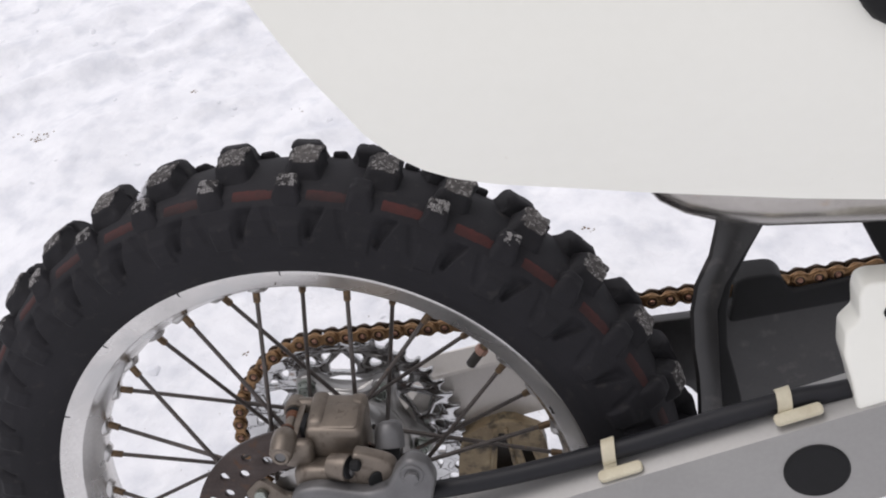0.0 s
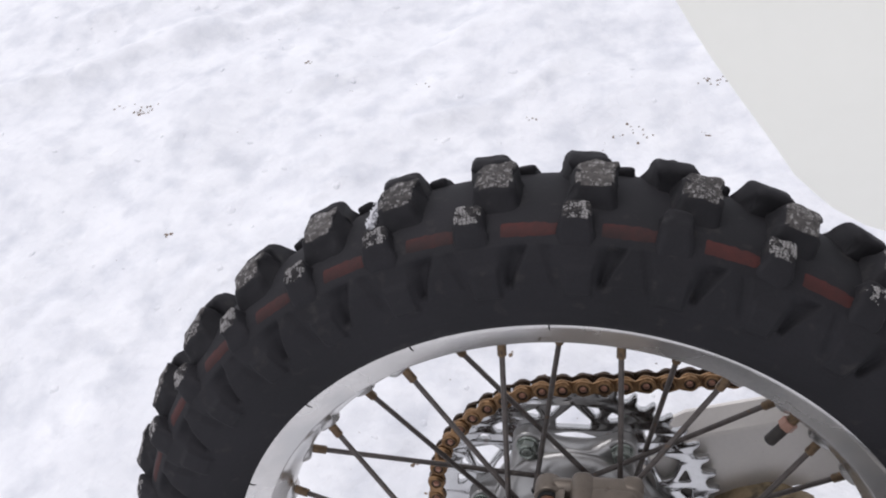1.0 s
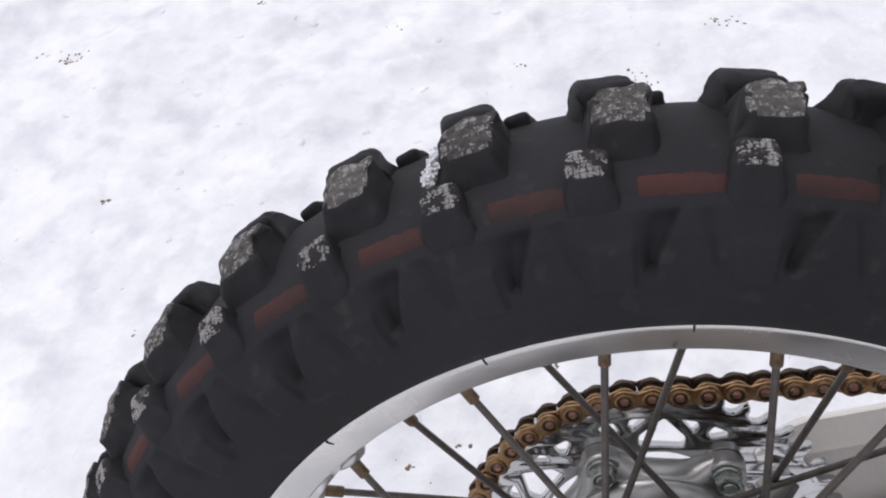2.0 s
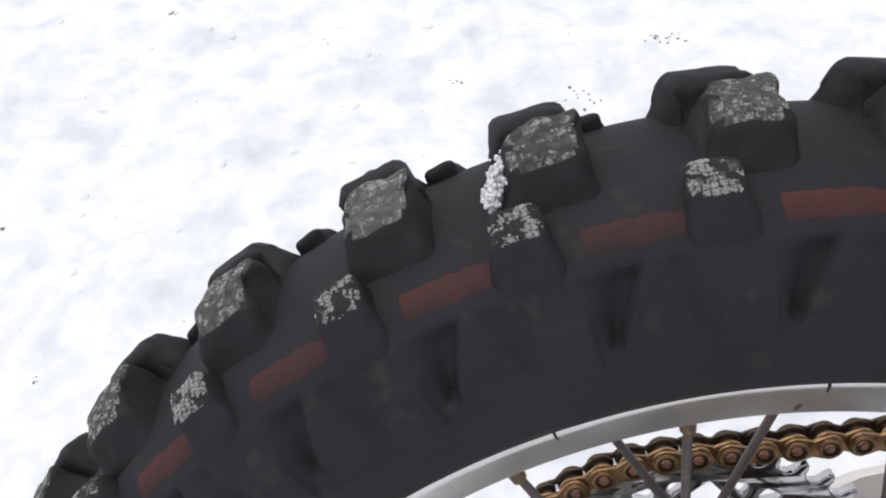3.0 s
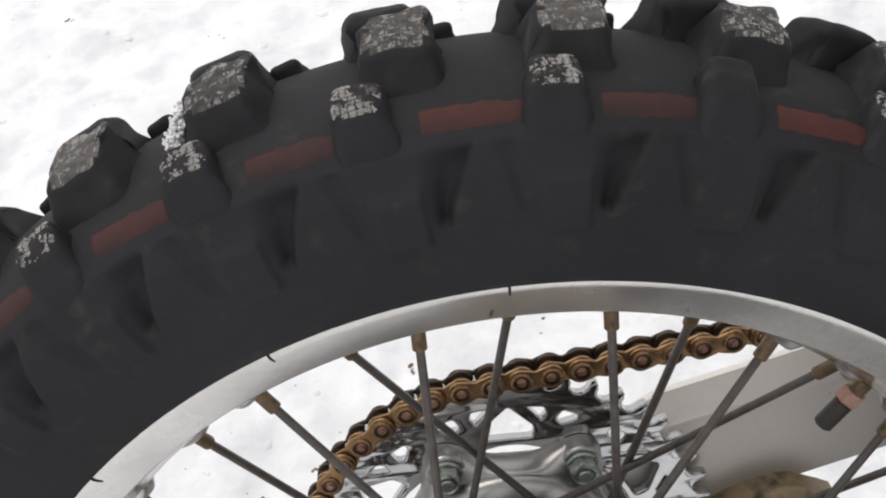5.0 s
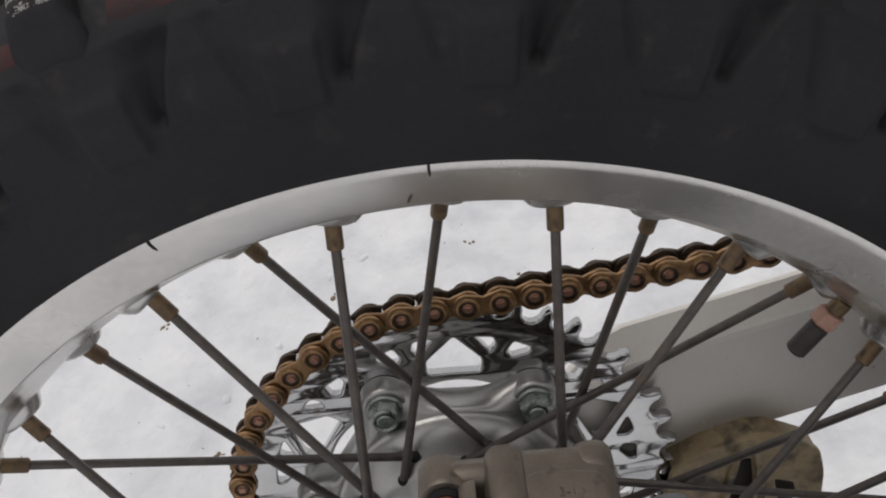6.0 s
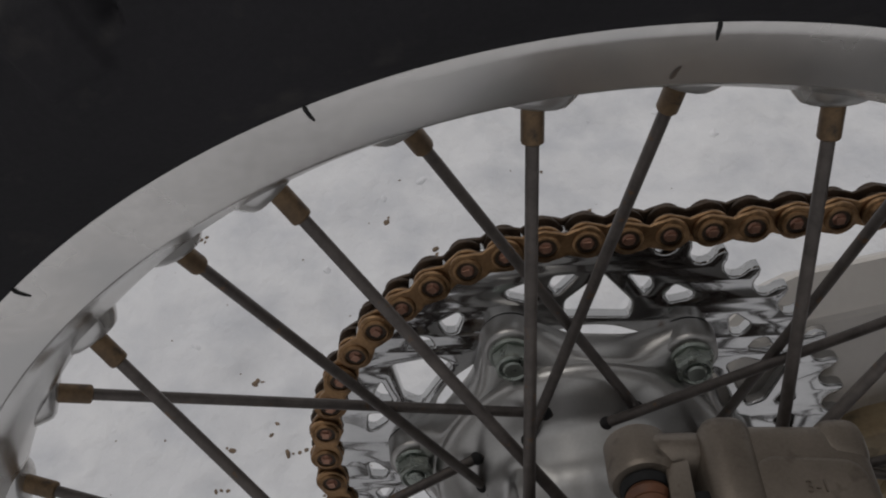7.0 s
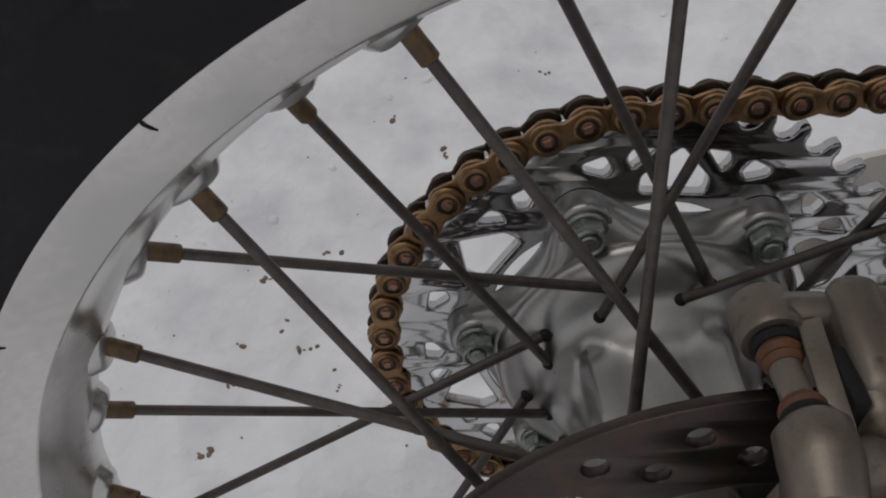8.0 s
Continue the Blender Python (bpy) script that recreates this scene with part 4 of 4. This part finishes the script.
hose_line = smooth_line([(0.060, -0.066, 0.066), (0.102, -0.070, 0.079), (0.174, -0.070, 0.0955), (0.2595, -0.070, 0.1220), (0.320, -0.070, 0.1445), (0.378, -0.070, 0.1640), (0.4153, -0.070, 0.1720), (0.50, -0.069, 0.196), (0.60, -0.066, 0.235)], 6)
hose = part("brake_hose", tube(hose_line, 0.0072, 16), BLACK, moto, "black brake hose clipped along the swingarm", m=BODY)
for x, up in ((0.2575, 0.0), (0.3800, 0.004)):
    c = crease(x) + up
    ring = rounded([(x - 0.017, -0.0045), (x + 0.017, -0.0045), (x + 0.017, 0.0045), (x - 0.017, 0.0045)], 0.0042, 5)
    base = plate([ring], -0.0022, 0.0022, 0.0012, 2)
    slope = math.atan(0.376)
    mm = Matrix.Translation((x, -0.083, c + 0.0055)) @ Matrix.Rotation(-slope, 4, "Y") @ Matrix.Rotation(radians(-72), 4, "X") @ Matrix.Translation((-x, 0, 0))
    clip = part("hose_clip", base, CREAM, right_leg, "cream plastic hose clip", m=mm)
    strap_pts = []
    for k in range(11):
        a = radians(-50 + 190 * k / 10)
        strap_pts.append((-0.0700 - 0.0095 * math.cos(a), 0.0095 * math.sin(a)))
    strap_pts = [(-0.0860, -0.0145)] + strap_pts
    hz = float(np.interp(x - 0.006, [p.x for p in hose_line], [p.z for p in hose_line]))
    rows = [[(x - 0.008 + 0.10 * (0.0 - zz) + dx, yy, hz + zz + 0.376 * dx) for yy, zz in strap_pts] for dx in (-0.0048, 0.0, 0.0048)]
    part("strap", sheet(rows, 0.0016), CREAM, right_leg)

# chain guide under the left leg
gd = [(0.104, -0.060), (0.1067, -0.030), (0.1130, 0.0020), (0.1300, 0.0120), (0.1535, 0.0197), (0.1640, 0.0190), (0.1900, 0.0065), (0.1945, -0.0100), (0.1957, -0.0335), (0.1900, -0.0500), (0.1850, -0.0750), (0.1120, -0.0820)]
gh = rounded([(0.1480, 0.0050), (0.1545, 0.0050), (0.1610, -0.0420), (0.1430, -0.0420)], 0.002)
gh2 = rounded([(0.1680, -0.0120), (0.1790, -0.0160), (0.1850, -0.0350), (0.1735, -0.0370)], 0.002)
guide = part("chain_guide", plate([rounded(gd, 0.004), gh, gh2], 0.0990, 0.1035, 0.0012, 2), GUIDE, moto, "yellowed plastic chain guide with oily stains and dark slots")
# same grimy plastic, but dark brown to paint the shade behind the slots
part("guide_shell", plate([rounded([(0.110, -0.06), (0.116, 0.0), (0.155, 0.014), (0.188, 0.002), (0.190, -0.05), (0.115, -0.075)], 0.004)], 0.1165, 0.1235, 0.0015, 2), CAP, guide, "grimy inside of the guide, coloured dark for the shade in its slots")
rim_line = [(0.1130, 0.0020), (0.1300, 0.0120), (0.1535, 0.0197), (0.1640, 0.0190), (0.1900, 0.0065), (0.1945, -0.0100), (0.1957, -0.0335)]
part("guide_rim", sheet([[(x - 0.0012 * (x > 0.165), y, z - 0.0014) for x, z in rim_line] for y in (0.1030, 0.1100, 0.1170)], 0.0016), GUIDE, guide)
for x, lean in ((0.1420, 0.13), (0.1600, -0.16)):
    part("guide_rib", block(x - 0.0018, x + 0.0018, 0.0955, 0.1000, -0.045, 0.012, 0.0008, 2, lambda c: (c[0] + lean * (c[2] + 0.016), c[1], c[2])), GUIDE, guide)

# white side panel, curving inwards at its lower edge
EDGE = [(0.3300, 0.415), (0.3341, 0.3588), (0.3429, 0.2786), (0.3508, 0.2246), (0.3556, 0.188), (0.3586, 0.1739), (0.3628, 0.1573), (0.3699, 0.1415), (0.3802, 0.127), (0.389, 0.1185), (0.398, 0.1103), (0.4142, 0.1000), (0.4517, 0.0745), (0.481, 0.0575), (0.560, 0.012), (0.640, -0.035)]
DEEP = [(0.326, -0.098), (0.343, -0.104), (0.357, -0.111), (0.370, -0.117), (0.385, -0.1230), (0.400, -0.128), (0.430, -0.134), (0.64, -0.140)]
zs = [0.330 + 0.0020 * k for k in range(36)] + [0.400 + 0.0115 * k for k in range(1, 21)]
rows = []
for z in zs:
    e = np.interp(z, [a for a, _ in EDGE], [b for _, b in EDGE])
    d = np.interp(z, [a for a, _ in DEEP], [b for _, b in DEEP])
    r = 0.387 + (0.4564 - z) * 0.65
    rows.append([(e + (r - e) * (k / 30) ** 1.2, d, z) for k in range(31)])
panel = part("side_panel", sheet(rows, 0.0028), PANEL, moto, "smooth white plastic side panel, slightly scuffed", m=pose(-0.0022, 0.0058, -0.0025), angle=60)
part("seat_edge", block(0.385, 0.62, -0.150, 0.09, 0.446, 0.62, 0.012, 3, lambda c: (c[0] - 0.65 * (c[2] - 0.446), c[1], c[2])), PLUG, moto, "black seat edge", m=BODY)

# silencer under the panel
sil = [(0.278, 0.0), (0.279, 0.012), (0.288, 0.022), (0.305, 0.031), (0.328, 0.0375), (0.358, 0.0415), (0.60, 0.0425), (0.60, 0.0)]
bm = bmesh.new()
lathe([(y, r) for y, r in sil], 64, bm=bm)
bmesh.ops.transform(bm, matrix=Matrix.Rotation(radians(-90), 4, "Z"), verts=bm.verts)
silencer = part("silencer", bm, SILENCER, moto, "dull aluminium exhaust silencer", m=BODY @ pose(0, -0.030, 0.328))

# mud flap in front of the tyre
fl = [((0.337, 0.272), (0.376, 0.272)), ((0.337, 0.255), (0.374, 0.252)), ((0.333, 0.229), (0.360, 0.224)), ((0.323, 0.203), (0.348, 0.199)), ((0.320, 0.178), (0.3425, 0.174)), ((0.322, 0.143), (0.345, 0.141)), ((0.326, 0.118), (0.347, 0.116)), ((0.328, 0.095), (0.349, 0.095)), ((0.329, 0.074), (0.351, 0.074)), ((0.332, 0.040), (0.354, 0.040)), ((0.337, 0.010), (0.358, 0.010))]
rows = []
for (xa, za), (xb, zb) in fl:
    rows.append([(xa + (xb - xa) * k / 8, 0.030 + 0.004 * math.sin(math.pi * k / 8) + 0.008 * k / 8, za + (zb - za) * k / 8) for k in range(9)])
flap = part("mud_flap", sheet(rows, 0.004), FLAP, moto, "dark plastic mud flap before the tyre", m=BODY, angle=70)
fin = [(0.376, 0.262), (0.380, 0.262), (0.364, 0.226), (0.353, 0.198), (0.350, 0.172), (0.352, 0.140), (0.360, 0.110), (0.366, 0.085), (0.366, 0.030), (0.345, 0.030), (0.338, 0.080), (0.337, 0.120), (0.339, 0.160), (0.346, 0.198), (0.358, 0.226)]
part("flap_fin", plate([rounded(fin, 0.003)], 0.036, 0.060, 0.002, 2), PLUG, flap)

# white frame cover near the pivot
cv = [(0.4105, 0.254), (0.4120, 0.2625), (0.418, 0.2655), (0.440, 0.267), (0.520, 0.272), (0.520, 0.08), (0.470, 0.105), (0.442, 0.130), (0.431, 0.141), (0.4210, 0.155), (0.412, 0.190), (0.4055, 0.209), (0.4045, 0.228), (0.4125, 0.238)]
cover = part("frame_cover", plate([rounded(cv, 0.003)], -0.0860, -0.0600, 0.003, 4), PANEL, moto, "white frame cover by the swingarm pivot", m=BODY)
part("cover_screw", rod((0.432, -0.0875, 0.244), (0.432, -0.0855, 0.244), 0.0055, 20, 0.0005), PLUG, cover)

st = [(0.4150, 0.302), (0.475, 0.302), (0.475, 0.232), (0.4500, 0.238)]
part("subframe_stay", plate([rounded(st, 0.004)], -0.010, 0.010, 0.003, 3), PLUG, moto, "black subframe stay", m=BODY)

# ---- dirt and crumbs on the snow ----
DIRT = material("dark_soil_crumbs", (0.28, 0.20, 0.135), (0.115, 0.083, 0.058), 0.9, 0, 200, 900, 0.6, 0.001)
rng = random.Random(11)


def pebble(bm, x, y, r, flat=0.6, sunk=0.25):
    """One small uneven crumb resting on the snow."""
    made = bmesh.ops.create_icosphere(bm, subdivisions=2, radius=1)["verts"]
    z = snow_height(x, y)
    a, sx, sy = rng.random() * 6.28, r * rng.uniform(0.7, 1.5), r * rng.uniform(0.6, 1.0)
    for v in made:
        k = 1 + 0.35 * noise.noise(v.co * 1.7 + Vector((x * 90, y * 90, r * 900)))
        px, py, pz = v.co.x * sx * k, v.co.y * sy * k, v.co.z * r * flat * k
        v.co = Vector((x + px * math.cos(a) - py * math.sin(a), y + px * math.sin(a) + py * math.cos(a), z + pz - r * flat * sunk))


dirt = bmesh.new()
for px, py, pr, pd in PITS[1:]:
    for _ in range(4):
        pebble(dirt, px + rng.gauss(0, 0.0035), py + rng.gauss(0, 0.0035), rng.uniform(0.0016, 0.0042))
for cx, cy, n, spread in ((-0.843, 1.050, 44, 0.019), (-0.893, 1.072, 5, 0.014), (-0.539, 1.167, 6, 0.012), (0.200, 1.080, 18, 0.022), (0.056, 0.963, 16, 0.030), (0.182, 0.963, 5, 0.012), (-0.445, 1.092, 2, 0.004), (-0.110, 1.012, 4, 0.010), (0.256, 0.722, 7, 0.010), (-0.288, 0.492, 2, 0.003), (-0.317, 1.095, 3, 0.010), (-0.578, 0.499, 4, 0.008), (0.092, 0.511, 2, 0.002), (0.052, 0.561, 3, 0.006)):
    for _ in range(n):
        pebble(dirt, cx + rng.gauss(0, spread * 0.7), cy + rng.gauss(0, spread * 0.4), rng.uniform(0.0009, 0.0027), 0.5)
for _ in range(45):
    pebble(dirt, rng.uniform(-0.45, 0.25), rng.uniform(0.15, 0.62), rng.uniform(0.0005, 0.0014))
for _ in range(14):
    pebble(dirt, rng.uniform(-1.2, 0.6), rng.uniform(0.6, 1.5), rng.uniform(0.0005, 0.0013))
tagged(part("soil_crumb", dirt, DIRT, None), "brown soil crumbs and bits of straw scattered on the snow", "dirt", kind="stuff")
clods = bmesh.new()
for _ in range(170):
    pebble(clods, rng.uniform(-1.3, 0.8), rng.uniform(0.35, 1.6), abs(rng.gauss(0, 0.005)) + 0.002, 0.55, 0.45)
tagged(part("snow_clod", clods, SNOW, None), "small loose lumps of snow on the trodden snow", "snow", kind="stuff")
